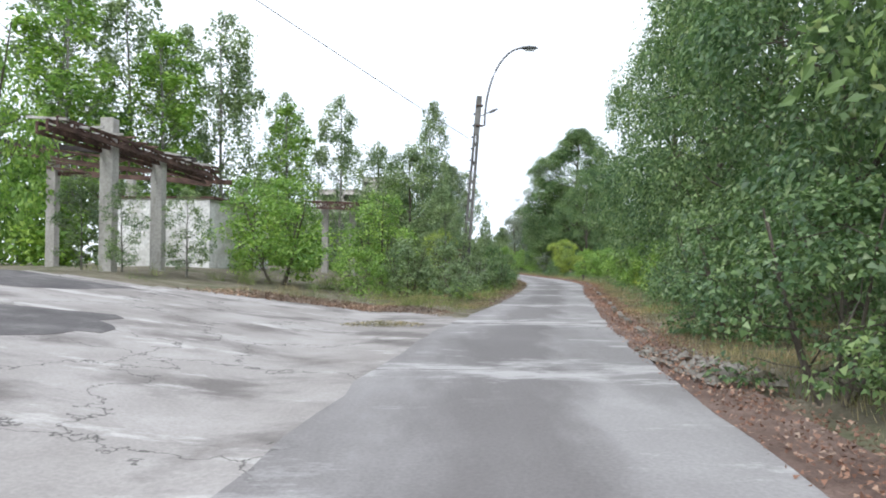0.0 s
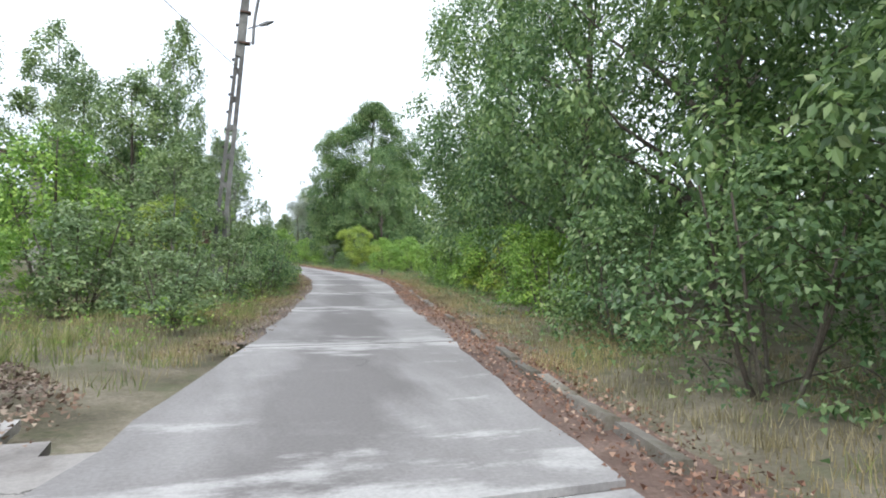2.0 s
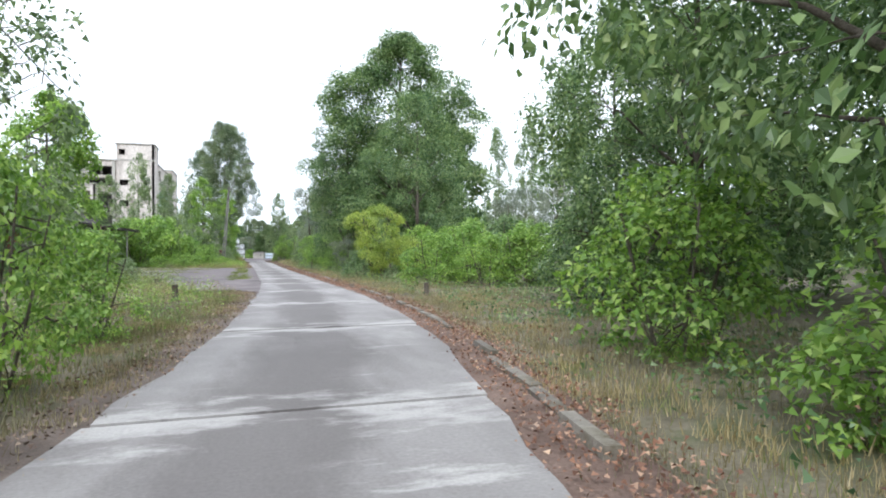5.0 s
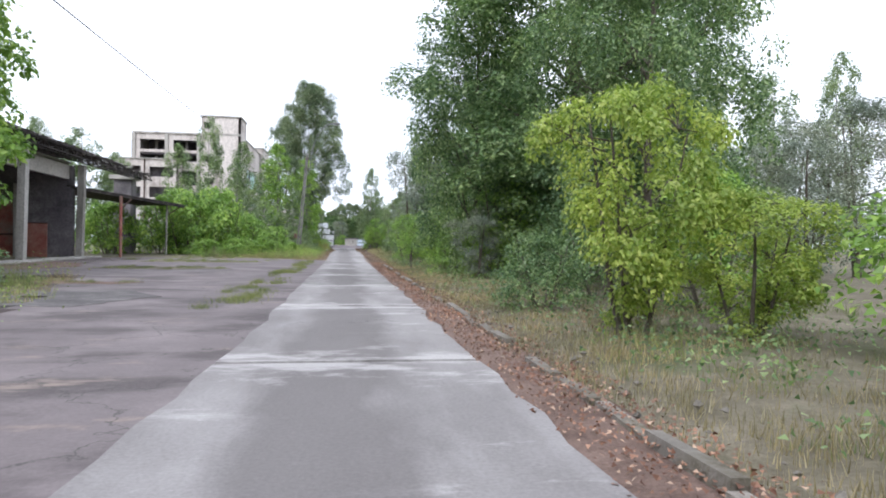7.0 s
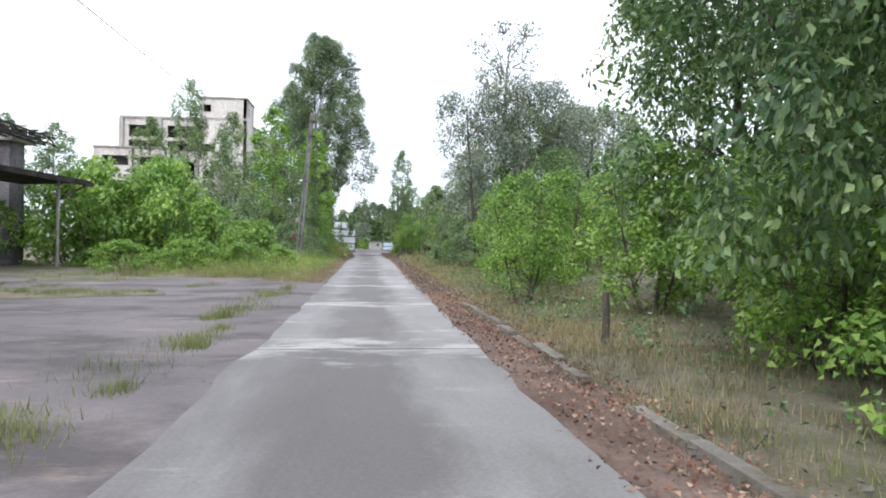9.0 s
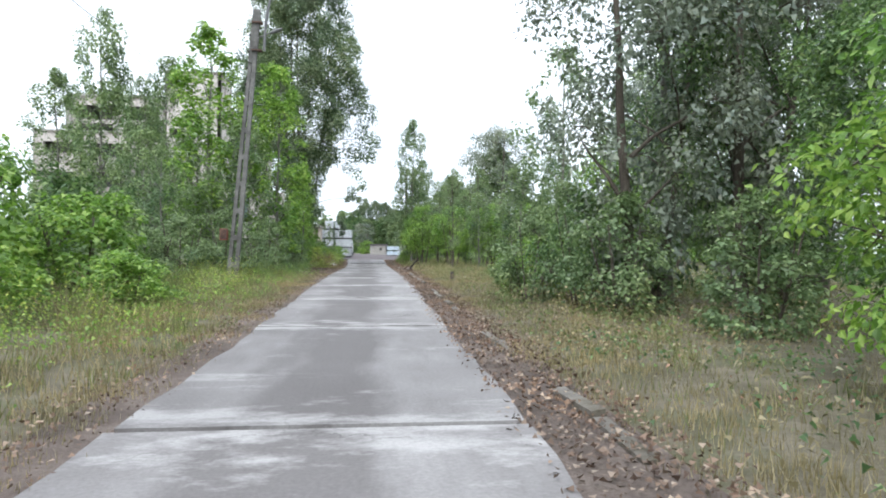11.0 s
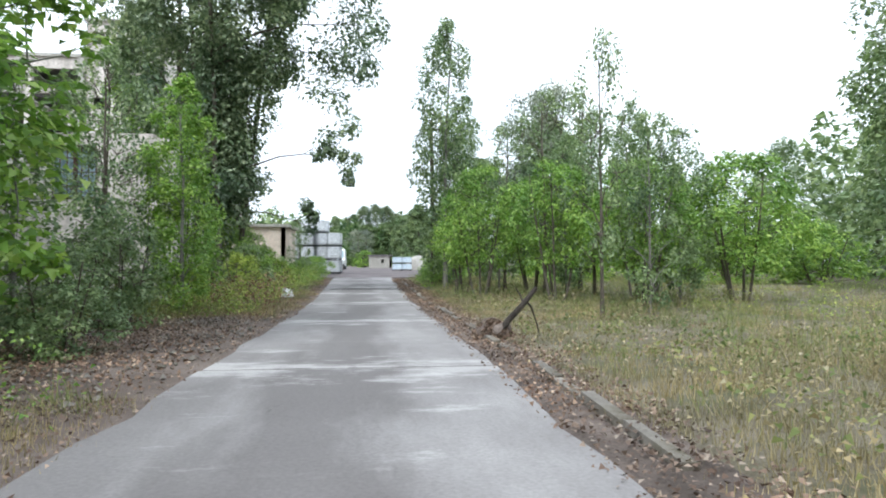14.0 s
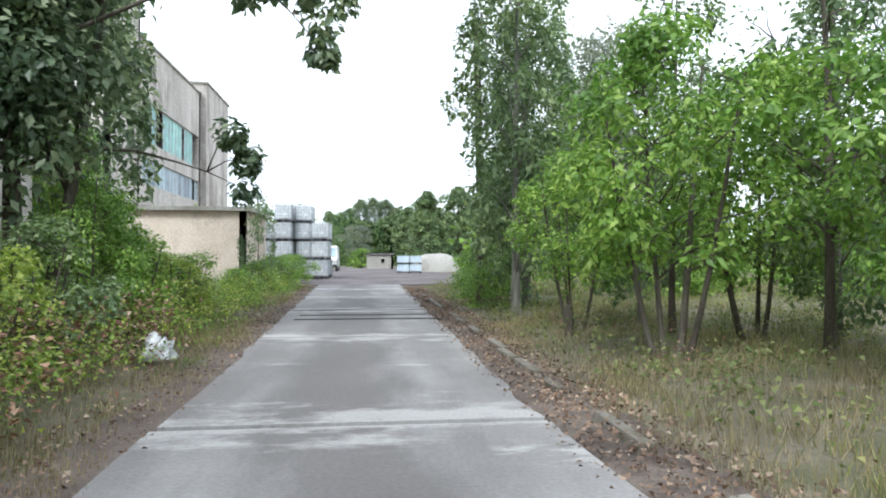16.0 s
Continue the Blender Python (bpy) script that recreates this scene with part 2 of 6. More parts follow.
    l.new(o.outputs["Random"], vr.inputs["Fac"])
    c = blend(n, l, c, vr.outputs["Color"], 1.0, "MULTIPLY")
    l.new(c, p.inputs["Base Color"])
    bp = n.new("ShaderNodeBump")
    bp.inputs["Strength"].default_value, bp.inputs["Distance"].default_value = 0.25, 0.02
    l.new(grain.outputs["Fac"], bp.inputs["Height"])
    l.new(bp.outputs["Normal"], p.inputs["Normal"])
    return m


M_SLAB = slab_material("road_concrete", (0.245, 0.229, 0.224), (0.31, 0.293, 0.287), (0.39, 0.371, 0.364), (0.145, 0.132, 0.128), (0.50, 0.48, 0.468), (0.9, 0.2, 1), 0.57, tracks=True)
M_APRON = slab_material("apron_concrete", (0.235, 0.212, 0.196), (0.33, 0.305, 0.288), (0.43, 0.402, 0.385), (0.135, 0.119, 0.111), (0.52, 0.495, 0.475), (0.5, 0.8, 1), 0.30, 0.50)
M_PATCH = rough_surface("patch_asphalt", (0.085, 0.078, 0.078), (0.125, 0.115, 0.114), (0.175, 0.163, 0.16), 0.9, 30, 0.9, 0.5, stain=(0.19, 0.18, 0.172), stain_scale=0.9)
M_YARD = slab_material("yard_asphalt", (0.130, 0.110, 0.111), (0.180, 0.154, 0.155), (0.245, 0.212, 0.21), (0.082, 0.069, 0.069), (0.28, 0.226, 0.192), (0.4, 0.7, 1), 0.36, 0.48)


# ---- mesh helpers ----
def mesh_of(name, verts, faces, mat, smooth=False):
    """A mesh from arrays; all faces with the same number of corners."""
    verts, faces = np.asarray(verts, np.float32), np.asarray(faces, np.int32)
    me = bpy.data.meshes.new(name)
    k = faces.shape[1]
    me.vertices.add(len(verts))
    me.vertices.foreach_set("co", verts.ravel())
    me.loops.add(faces.size)
    me.loops.foreach_set("vertex_index", faces.ravel())
    me.polygons.add(len(faces))
    me.polygons.foreach_set("loop_start", np.arange(0, faces.size, k, dtype=np.int32))
    me.polygons.foreach_set("use_smooth", np.full(len(faces), smooth))
    me.update(calc_edges=True)
    me.materials.append(mat)
    return me


def joined(pieces):
    """Several (verts, faces) as one."""
    vs, fs, n = [], [], 0
    for v, f in pieces:
        vs.append(np.asarray(v, float))
        fs.append(np.asarray(f, int) + n)
        n += len(v)
    return np.concatenate(vs), np.concatenate(fs)


BOX_F = [(0, 3, 2, 1), (4, 5, 6, 7), (0, 1, 5, 4), (1, 2, 6, 5), (2, 3, 7, 6), (3, 0, 4, 7)]


def box(x0, y0, z0, x1, y1, z1):
    return np.array([(x0, y0, z0), (x1, y0, z0), (x1, y1, z0), (x0, y1, z0), (x0, y0, z1), (x1, y0, z1), (x1, y1, z1), (x0, y1, z1)], float), np.array(BOX_F)


def beam(a, b, w, h):
    """A bar with a rectangular section from a to b."""
    a, b = np.array(a, float), np.array(b, float)
    d = (b - a) / np.linalg.norm(b - a)
    up = np.array((0, 0, 1.0)) if abs(d[2]) < 0.95 else np.array((0, 1.0, 0))
    s = np.cross(d, up)
    s /= np.linalg.norm(s)
    u = np.cross(s, d)
    q = [a + i * s * w / 2 + j * u * h / 2 for i, j in ((-1, -1), (1, -1), (1, 1), (-1, 1))]
    return np.array(q + [p + b - a for p in q]), np.array(BOX_F)


def tube(points, radii, sides=7):
    """A round, tapered bar along points."""
    P, n = np.array(points, float), len(points)
    d = np.gradient(P, axis=0)
    d /= np.linalg.norm(d, axis=1)[:, None] + 1e-9
    ref = np.where(np.abs(d[:, 2:3]) < 0.9, np.array((0, 0, 1.0)), np.array((1.0, 0, 0)))
    s = np.cross(d, ref)
    s /= np.linalg.norm(s, axis=1)[:, None] + 1e-9
    u = np.cross(d, s)
    a = np.linspace(0, 2 * np.pi, sides, endpoint=False)
    v = P[:, None] + np.asarray(radii, float)[:, None, None] * (np.cos(a)[None, :, None] * s[:, None] + np.sin(a)[None, :, None] * u[:, None])
    i, j = np.meshgrid(np.arange(n - 1), np.arange(sides), indexing="ij")
    k = (j + 1) % sides
    f = np.stack([i * sides + j, i * sides + k, (i + 1) * sides + k, (i + 1) * sides + j], -1).reshape(-1, 4)
    return v.reshape(-1, 3), f


def part(name, geo, mat, parent, label="", smooth=False, bevel=0.0):
    """One mesh object, under parent if there is one."""
    me = geo if isinstance(geo, bpy.types.Mesh) else mesh_of(name, *geo, mat, smooth)
    ob = new(name, me)
    ob.parent = parent
    if label:
        ob["label"] = label
    if bevel:
        bv = ob.modifiers.new("bevel", "BEVEL")
        bv.width, bv.segments, bv.limit_method = bevel, 2, "ANGLE"
    return ob


def thing(name, m, label, category, group="", kind=""):
    ob = new(name)
    ob.empty_display_size = 0.2
    ob.matrix_world = m
    return tagged(ob, label, category, group, kind)


# ---- the lie of the land ----
def smooth01(v, a, b):
    u = np.clip((np.asarray(v, float) - a) / (b - a), 0, 1)
    return u * u * (3 - 2 * u)


ROAD_Y = np.array([-120, -95, -84, -75, -68, -62, -57, -52, -46, -40, -34, -27, -18, 0, 60, 90, 110, 160], float)
ROAD_X = np.array([-9.6, -9.2, -8.7, -7.85, -6.75, -5.25, -4.25, -3.25, -1.95, -0.93, -0.4, -0.1, -0.03, -0.1, -0.28, -0.85, -1.0, -1.1])
HALF = 1.6


def half_w(y):
    """Half of the slabs' width, which earth and leaves narrow here and there."""
    return np.interp(y, [-84, -70, -62, -57, -50, -40, -30, -24, -19, 7, 30, 42, 52, 60, 66, 70, 80, 90], [1.7, 1.75, 1.55, 1.45, 1.5, 1.73, 1.68, 1.52, 1.42, 1.35, 1.57, 1.77, 1.78, 1.62, 1.58, 1.68, 1.9, 2.1])


def road_x(y):
    return np.interp(y, np.arange(-120, 161, 1.0), ROAD_FINE)


ROAD_FINE = np.interp(np.arange(-120, 161, 1.0), ROAD_Y, ROAD_X)
for _ in range(3):
    ROAD_FINE[2:-2] = (ROAD_FINE[:-4] + ROAD_FINE[1:-3] + ROAD_FINE[2:-2] + ROAD_FINE[3:-1] + ROAD_FINE[4:]) / 5


def ground_z(x, y):
    """Height of the land: a low bank west of the junction, a slight rise at the far yard."""
    x, y = np.asarray(x, float), np.asarray(y, float)
    bank = np.clip(-10.5 - x, 0, 8) * 0.14 * (1 - smooth01(y, -38, -15))
    return bank + 0.3 * smooth01(y, 82, 112)


def build_ground():
    xs = np.unique(np.concatenate([np.linspace(-1500, -80, 9), np.arange(-80, 80.1, 1.25), np.linspace(80, 1500, 9)]))
    ys = np.unique(np.concatenate([np.linspace(-1500, -140, 9), np.arange(-140, 200.1, 1.6), np.linspace(200, 2500, 10)]))
    X, Y = np.meshgrid(xs, ys, indexing="ij")
    rx = np.interp(Y, np.arange(-120, 161, 1.0), ROAD_FINE)
    off = np.abs(X - rx)
    rough = np.array([[noise.noise((a * 0.35, b * 0.35, 0)) for b in ys] for a in xs]) * 0.10
    Z = ground_z(X, Y) - 0.03 + rough * smooth01(off, 3.5, 7) - 0.12 * (1 - smooth01(off, 2.6, 3.6))
    yard = smooth01(Y, -30, -26) * (1 - smooth01(Y, 17, 20)) * smooth01(-X, 1, 2) * (1 - smooth01(-X, 17, 19))
    fork = (1 - smooth01(Y, -60, -52)) * smooth01(-X, 5, 7)
    Z = Z - 0.10 * yard - 0.10 * fork
    n, k = X.shape
    i, j = np.meshgrid(np.arange(n - 1), np.arange(k - 1), indexing="ij")
    f = np.stack([i * k + j, (i + 1) * k + j, (i + 1) * k + j + 1, i * k + j + 1], -1).reshape(-1, 4)
    ob = part("ground", (np.stack([X, Y, Z], -1).reshape(-1, 3), f), M_SOIL, None, smooth=True)
    tagged(ob, "dry bare soil with thin weeds and old leaves", "ground", kind="structure")


build_ground()


# ---- road ----
def strip(y0, y1, left, right, z, step=1.5, sag=0.0):
    """A sheet that follows the road between two offsets from the middle of a road of usual width."""
    ys = np.linspace(y0, y1, max(2, int(abs(y1 - y0) / step) + 1))
    c, w = road_x(ys), half_w(ys) - HALF
    a, b = c + left + np.sign(left) * w, c + right + np.sign(right) * w
    v = np.concatenate([np.stack([a, ys, ground_z(c, ys) + z], -1), np.stack([b, ys, ground_z(c, ys) + z - sag], -1)])
    n = len(ys)
    i = np.arange(n - 1)
    return v, np.stack([i, i + n, i + n + 1, i + 1], -1)


def slab_geo(y0, y1, left, right, top, deep, rng, ragged=0.035):
    """One cast slab: ragged long edges, thickness, following the road's bend."""
    ys = np.linspace(y0, y1, 9)
    c = road_x(ys)
    jl, jr = rng.normal(0, ragged, 9), rng.normal(0, ragged, 9)
    jl[[0, -1]] *= 0.4
    jr[[0, -1]] *= 0.4
    zt = ground_z(c, ys) + top + rng.normal(0, 0.004)
    w = half_w(ys) - HALF
    a = np.stack([c + left - w + jl, ys, zt], -1)
    b = np.stack([c + right + (w if right > 0 else -w) + jr, ys, zt], -1)
    v = np.concatenate([a, b, a - (0, 0, deep), b - (0, 0, deep)])
    n = 9
    i = np.arange(n - 1)
    f = [np.stack([i, i + n, i + n + 1, i + 1], -1), np.stack([i + 2 * n, i, i + 1, i + 1 + 2 * n], -1), np.stack([i + n, i + 3 * n, i + 3 * n + 1, i + n + 1], -1),
         np.array([(0, 2 * n, 3 * n, n), (n - 1, 2 * n - 1, 4 * n - 1, 3 * n - 1)])]
    return v, np.concatenate(f)


def build_road():
    rng = np.random.default_rng(5)
    bed = tagged(part("road", strip(-118, 158, -1.6, 1.6, -0.045), M_JOINT, None), "narrow worn concrete road with tarred joints", "road", kind="structure")
    y = -115.6
    while y < 92:
        slab = part("slab", slab_geo(y + 0.05, y + 5.95, -HALF, HALF, 0.0, 0.12, rng), M_SLAB, bed)
        u, v = slab.data.attributes.new("across", "FLOAT", "POINT"), slab.data.attributes.new("along", "FLOAT", "POINT")
        u.data.foreach_set("value", np.tile(np.r_[np.full(9, 0.0), np.full(9, 1.0)], 2))
        v.data.foreach_set("value", np.tile(0.5 - np.abs(np.linspace(-0.5, 0.5, 9)), 4))
        y += 6.0
    for y, w in ((73.75, 0.16), (74.85, 0.13)):
        strip_geo = box(-2.0, y - w / 2, -0.05, 1.35, y + w / 2, 0.012)
        part("joint_strip", strip_geo, M_JOINT, bed, "dark tarred joint strip", bevel=0.008)
    far = slab_geo(92.4, 158, -3.2, 6.5, 0.0, 0.12, rng)
    part("slab", far, M_YARD, bed)
    # the litter-covered strip between slab and kerb, and the earth shoulder on the other side
    tagged(part("verge", strip(-118, 14, 1.5, 2.4, -0.035, sag=0.01), M_DIRT, None), "reddish earth strip with fallen leaves beside the kerb", "verge", kind="structure")
    tagged(part("verge", strip(14, 92, 1.5, 2.4, -0.035, sag=0.01), M_EARTH, None), "brown earth strip with fallen leaves beside the kerb", "verge", kind="structure")
    tagged(part("verge", strip(18, 92, -2.15, -1.5, -0.035), M_EARTH, None), "bare earth shoulder along the concrete road", "verge", kind="structure")
    tagged(part("verge", strip(49, 61, -5.2, -1.5, -0.033), M_EARTH, None), "bare stony earth with dead leaves beside the road", "verge", kind="structure")
    tagged(part("verge", strip(-61, -22, -2.15, -1.5, -0.035), M_EARTH, None), "bare earth shoulder along the concrete road", "verge", kind="structure")


def kerb_stones():
    rng = np.random.default_rng(9)
    kerb = tagged(thing("kerb", pose(0, 0, 0), "broken concrete kerb half buried in leaves", "kerb"), kind="structure")
    v, f = box(-0.075, -0.485, -0.18, 0.075, 0.485, 0.0)
    v = v.copy()
    v[4:, 0] *= 0.8
    me = mesh_of("kerb_stone", v, f, M_KERB)
    y = -70.0
    while y < 88:
        gap = rng.random()
        if gap > 0.28 and not (92 < y):
            x = float(road_x(y)) + max(float(half_w(y)) + 0.5, 2.08)
            dx = float(road_x(y + 0.5) - road_x(y - 0.5))
            ob = part("kerb_stone", me, None, kerb)
            ob.matrix_world = pose(x + rng.normal(0, 0.02), y, 0.055 + float(ground_z(x, y)) - abs(rng.normal(0, 0.035)), rng.normal(0, 1.5), rng.normal(0, 4), -math.degrees(math.atan(dx)) + rng.normal(0, 1.2))
        y += 1.0


def sheet(name, xs, ys, keep, lift, mat, label, category):
    """A paved sheet over the land where keep(x, y) holds, with a thickness."""
    X, Y = np.meshgrid(xs, ys, indexing="ij")
    Z = ground_z(X, Y) + lift
    n, k = X.shape
    top = np.stack([X, Y, Z], -1).reshape(-1, 3)
    i, j = np.meshgrid(np.arange(n - 1), np.arange(k - 1), indexing="ij")
    f = np.stack([i * k + j, (i + 1) * k + j, (i + 1) * k + j + 1, i * k + j + 1], -1).reshape(-1, 4)
    c = top[f].mean(1)
    f = f[keep(c[:, 0], c[:, 1])]
    ob = part(name, (top, f), mat, None)
    so = ob.modifiers.new("thick", "SOLIDIFY")
    so.thickness, so.offset = 0.08, -1
    return tagged(ob, label, category, kind="structure")


def fork_edge(x):
    """The far border of the branch road that leaves to the west."""
    return np.interp(x, [-60, -40, -24, -17.5, -13.4, -11.0, -9.2, -8.0], [-60, -63, -66.0, -66.0, -64.5, -63.8, -64.2, -66.5])


def in_yard(x, y):
    """The asphalt between road and garage; weeds have closed over its south-west corner."""
    south = np.where(x > -4.1, -25.5 - 0.9 * (x + 2), np.minimum(-23.2 - 4 * (x + 4.1), -3.0))
    return (x > -17.5 - 0.16 * y) & (x < -1.0) & (y < 19.5 + 1.5 * np.sin(x * 0.8)) & (y > south + np.sin(x * 1.7))


def ragged_patch(corners, label, seed, name="asphalt_patch", mat=M_PATCH):
    """A thin, ragged patch lying on a paved surface."""
    rng = np.random.default_rng(seed)
    c = np.array(corners, float)
    ring = []
    for a, b in zip(c, np.roll(c, -1, 0)):
        k = max(3, int(np.linalg.norm(b - a) / 0.35))
        for u in np.arange(k) / k:
            ring.append(a + (b - a) * u + rng.normal(0, 0.07, 2))
    ring = np.array(ring)
    mid = ring.mean(0)
    rings = [ring] + [mid + (ring - mid) * q for q in (0.7, 0.4, 0.12)]
    xy = np.concatenate(rings)
    top = np.c_[xy, ground_z(xy[:, 0], xy[:, 1]) - 0.007]
    n = len(ring)
    i = np.arange(n)
    j = (i + 1) % n
    f = [np.stack([i + k * n, j + k * n, j + (k + 1) * n, i + (k + 1) * n], -1) for k in range(3)]
    low = top[:n] - (0, 0, 0.05)
    f.append(np.stack([i + 4 * n, j + 4 * n, j, i], -1))
    ob = part(name, (np.concatenate([top, low]), np.concatenate(f)), mat, None)
    return tagged(ob, label, "patch", kind="structure")


build_road()
kerb_stones()
ragged_patch([(-17.2, -72.8), (-15.2, -71.7), (-13.75, -71.05), (-13.1, -72.4), (-13.4, -73.4), (-14.2, -74.6), (-17.6, -75.2)], "dark asphalt patch in the pale concrete", 1)
ragged_patch([(-21.5, -66.9), (-18.3, -66.4), (-15.6, -66.7), (-15.8, -68.3), (-16.4, -69.4), (-21.5, -70.2)], "dark worn asphalt strip by the verge", 2)
sheet("branch_road", np.arange(-60, -6.5, 0.35), np.arange(-100, -58, 0.35), lambda x, y: (y < fork_edge(x) + 0.25 * np.sin(x * 2.1)) & (x < road_x(y) - 1.1), -0.014, M_APRON, "cracked pale concrete of a road branching off", "road")
sheet("yard", np.arange(-19, -0.6, 0.35), np.arange(-29, 21, 0.35), lambda x, y: (x < -1.0) & in_yard(x, y), -0.016, M_YARD, "old dark asphalt yard with patches and weeds", "yard")


# ---- buildings and built things ----
def wall_geo(a, b, z0, z1, thick, holes=()):
    """An upright wall from a to b (plan), with openings (u0, z0, u1, z1) cut through; the thickness lies to the left of a-b."""
    a, b = np.array(a, float), np.array(b, float)
    length = np.linalg.norm(b - a)
    d = (b - a) / length
    nrm = np.array((-d[1], d[0]))
    us = sorted({0.0, length, *[h[0] for h in holes], *[h[2] for h in holes]})
    zs = sorted({z0, z1, *[h[1] for h in holes], *[h[3] for h in holes]})
    out = []
    for u0, u1 in zip(us[:-1], us[1:]):
        run = None
        for w0, w1 in zip(zs[:-1], zs[1:]):
            um, wm = (u0 + u1) / 2, (w0 + w1) / 2
            if any(h[0] < um < h[2] and h[1] < wm < h[3] for h in holes):
                run = None
                continue
            if run is not None:
                run[1] = w1
            else:
                run = [w0, w1]
                out.append((u0, u1, run))
    pieces = []
    for u0, u1, (w0, w1) in out:
        v, f = box(u0, 0, w0, u1, thick, w1)
        v = np.stack([a[0] + d[0] * v[:, 0] + nrm[0] * v[:, 1], a[1] + d[1] * v[:, 0] + nrm[1] * v[:, 1], v[:, 2]], -1)
        pieces.append((v, f))
    return joined(pieces)


def glass_like(name, tint, rough=0.25):
    m, n, l, p = material(name, rough)
    a = noise_at(n, l, 0.6, 4)
    r = ramp(n, ((0.3, tuple(c * 0.55 for c in tint)), (0.7, tuple(min(1, c * 1.25) for c in tint))))
    l.new(a.outputs["Fac"], r.inputs["Fac"])
    o = n.new("ShaderNodeObjectInfo")
    vr = ramp(n, ((0, (0.35, 0.35, 0.4)), (0.5, (1, 1, 1)), (1, (1.3, 1.25, 1.2))))
    l.new(o.outputs["Random"], vr.inputs["Fac"])
    l.new(blend(n, l, r.outputs["Color"], vr.outputs["Color"], 1.0, "MULTIPLY"), p.inputs["Base Color"])
    return m


M_TEAL = glass_like("teal_glass", (0.24, 0.50, 0.46), 0.35)
M_BLUEGLASS = glass_like("blue_glass", (0.30, 0.40, 0.46), 0.3)
M_FRAME = rough_surface("window_frame", (0.40, 0.40, 0.40), (0.52, 0.53, 0.53), (0.62, 0.62, 0.62), 2, 20, 0.6, 0.1)
M_PEACH = rough_surface("peach_render", (0.60, 0.49, 0.40), (0.72, 0.61, 0.51), (0.78, 0.68, 0.59), 0.6, 12, 0.9, 0.2, stain=(0.40, 0.34, 0.28), stain_scale=0.5)


def factory():
    ob = thing("factory_building", pose(0, 0, 0), "derelict concrete factory block with empty window openings", "building")
    rng = np.random.default_rng(3)
    # south front of the main block: two bays of openings over each other
    holes = []
    for top, high in ((23.1, 2.2), (20.3, 1.9)):
        for u in (1.3, 8.2):
            holes.append((u, top - high, u + 5.2, top))
    for k in range(3):
        for u in (1.3, 8.2):
            holes.append((u, 3.2 + 5 * k, u + 5.2, 6.4 + 5 * k))
    part("wall", wall_geo((-46.6, 120), (-32.3, 120), 0, 24.4, 0.5, holes), M_PANEL, ob, "grey concrete front with open bays")
    part("cornice", box(-46.8, 119.7, 24.4, -32.2, 120.6, 24.75), M_CONC, ob)
    for u in (-46.55, -39.7, -33.0):
        part("pilaster", box(u - 0.35, 119.62, 0, u + 0.35, 119.998, 24.3), M_CONC, ob)
    part("wall", wall_geo((-46.6, 150), (-46.6, 120.5), 0, 24.4, 0.5), M_PANEL, ob)
    part("wall", wall_geo((-24.0, 150), (-46.6, 150), 0, 24.4, 0.5), M_PANEL, ob)
    for z in (8.0, 13.0, 18.1, 20.25):
        part("floor_slab", box(-46.0, 120.55, z - 0.3, -24.8, 149.3, z), M_INSIDE, ob)
    part("roof", box(-46.1, 120.5, 24.0, -24.5, 149.5, 24.35), M_CONC, ob)
    part("inner_wall", box(-45.9, 128.5, 0, -33, 128.8, 23.9), M_INSIDE, ob)
    for x in (-43.0, -40.0, -36.5):
        part("inner_column", box(x - 0.25, 123.8, 18.1, x + 0.25, 124.3, 24.0), M_CONC, ob)
    # lower annex before the front
    part("wall", wall_geo((-50.0, 116.5), (-36.4, 116.5), 0, 18.3, 0.45, [(1.4, 15.1, 6.0, 16.85), (7.7, 14.6, 12.6, 16.7), (1.4, 10.2, 6.0, 12.4), (7.7, 10.2, 12.6, 12.4)]), M_PANEL, ob, "grey annex wall with openings")
    part("wall", wall_geo((-36.4, 116.5), (-36.4, 119.6), 0, 18.3, 0.4), M_PANEL, ob)
    part("wall", wall_geo((-50.0, 124), (-50.0, 116.95), 0, 18.3, 0.4), M_PANEL, ob)
    part("roof", box(-50.2, 116.2, 18.3, -36.2, 119.95, 18.55), M_CONC, ob)
    part("downpipe", tube([(-43.2, 116.3, 0), (-43.2, 116.3, 18.2)], [0.14, 0.14], 8), M_RUST, ob, smooth=True)
    part("inner_wall", box(-49.5, 119.0, 0, -36.8, 119.2, 18.2), M_INSIDE, ob)
    # stair tower
    part("tower_wall", wall_geo((-32.3, 119.4), (-24.0, 119.4), 0, 28.4, 0.5, [(0.5, 25.8, 1.9, 27.2), (0.6, 18.4, 2.6, 19.8), (0.6, 13.4, 2.6, 14.9), (0.6, 8.4, 2.6, 9.9)]), M_PANEL, ob, "pale plastered tower wall with small openings")
    part("tower_wall", wall_geo((-24.0, 119.4), (-24.0, 127.0), 0, 28.4, 0.5, [(2.4, 25.6, 3.4, 27.3)]), M_PANEL, ob)
    part("tower_wall", wall_geo((-24.0, 127.0), (-32.3, 127.0), 0, 28.4, 0.5), M_PANEL, ob)
    part("tower_wall", wall_geo((-32.3, 127.0), (-32.3, 119.9), 24.4, 28.4, 0.5), M_PANEL, ob)
    part("tower_roof", box(-32.55, 119.15, 28.4, -23.75, 127.25, 28.65), M_CONC, ob)
    part("band", box(-32.35, 119.33, 24.35, -23.93, 119.398, 24.75), M_CONC, ob)
    # east side: ribbons of tinted windows between pale spandrels, then a taller stair block
    rib = [(0.8, 14.0, 22.4, 18.3), (0.8, 9.4, 22.4, 12.2), (0.8, 20.6, 5.0, 23.4), (0.8, 4.2, 22.4, 7.2)]
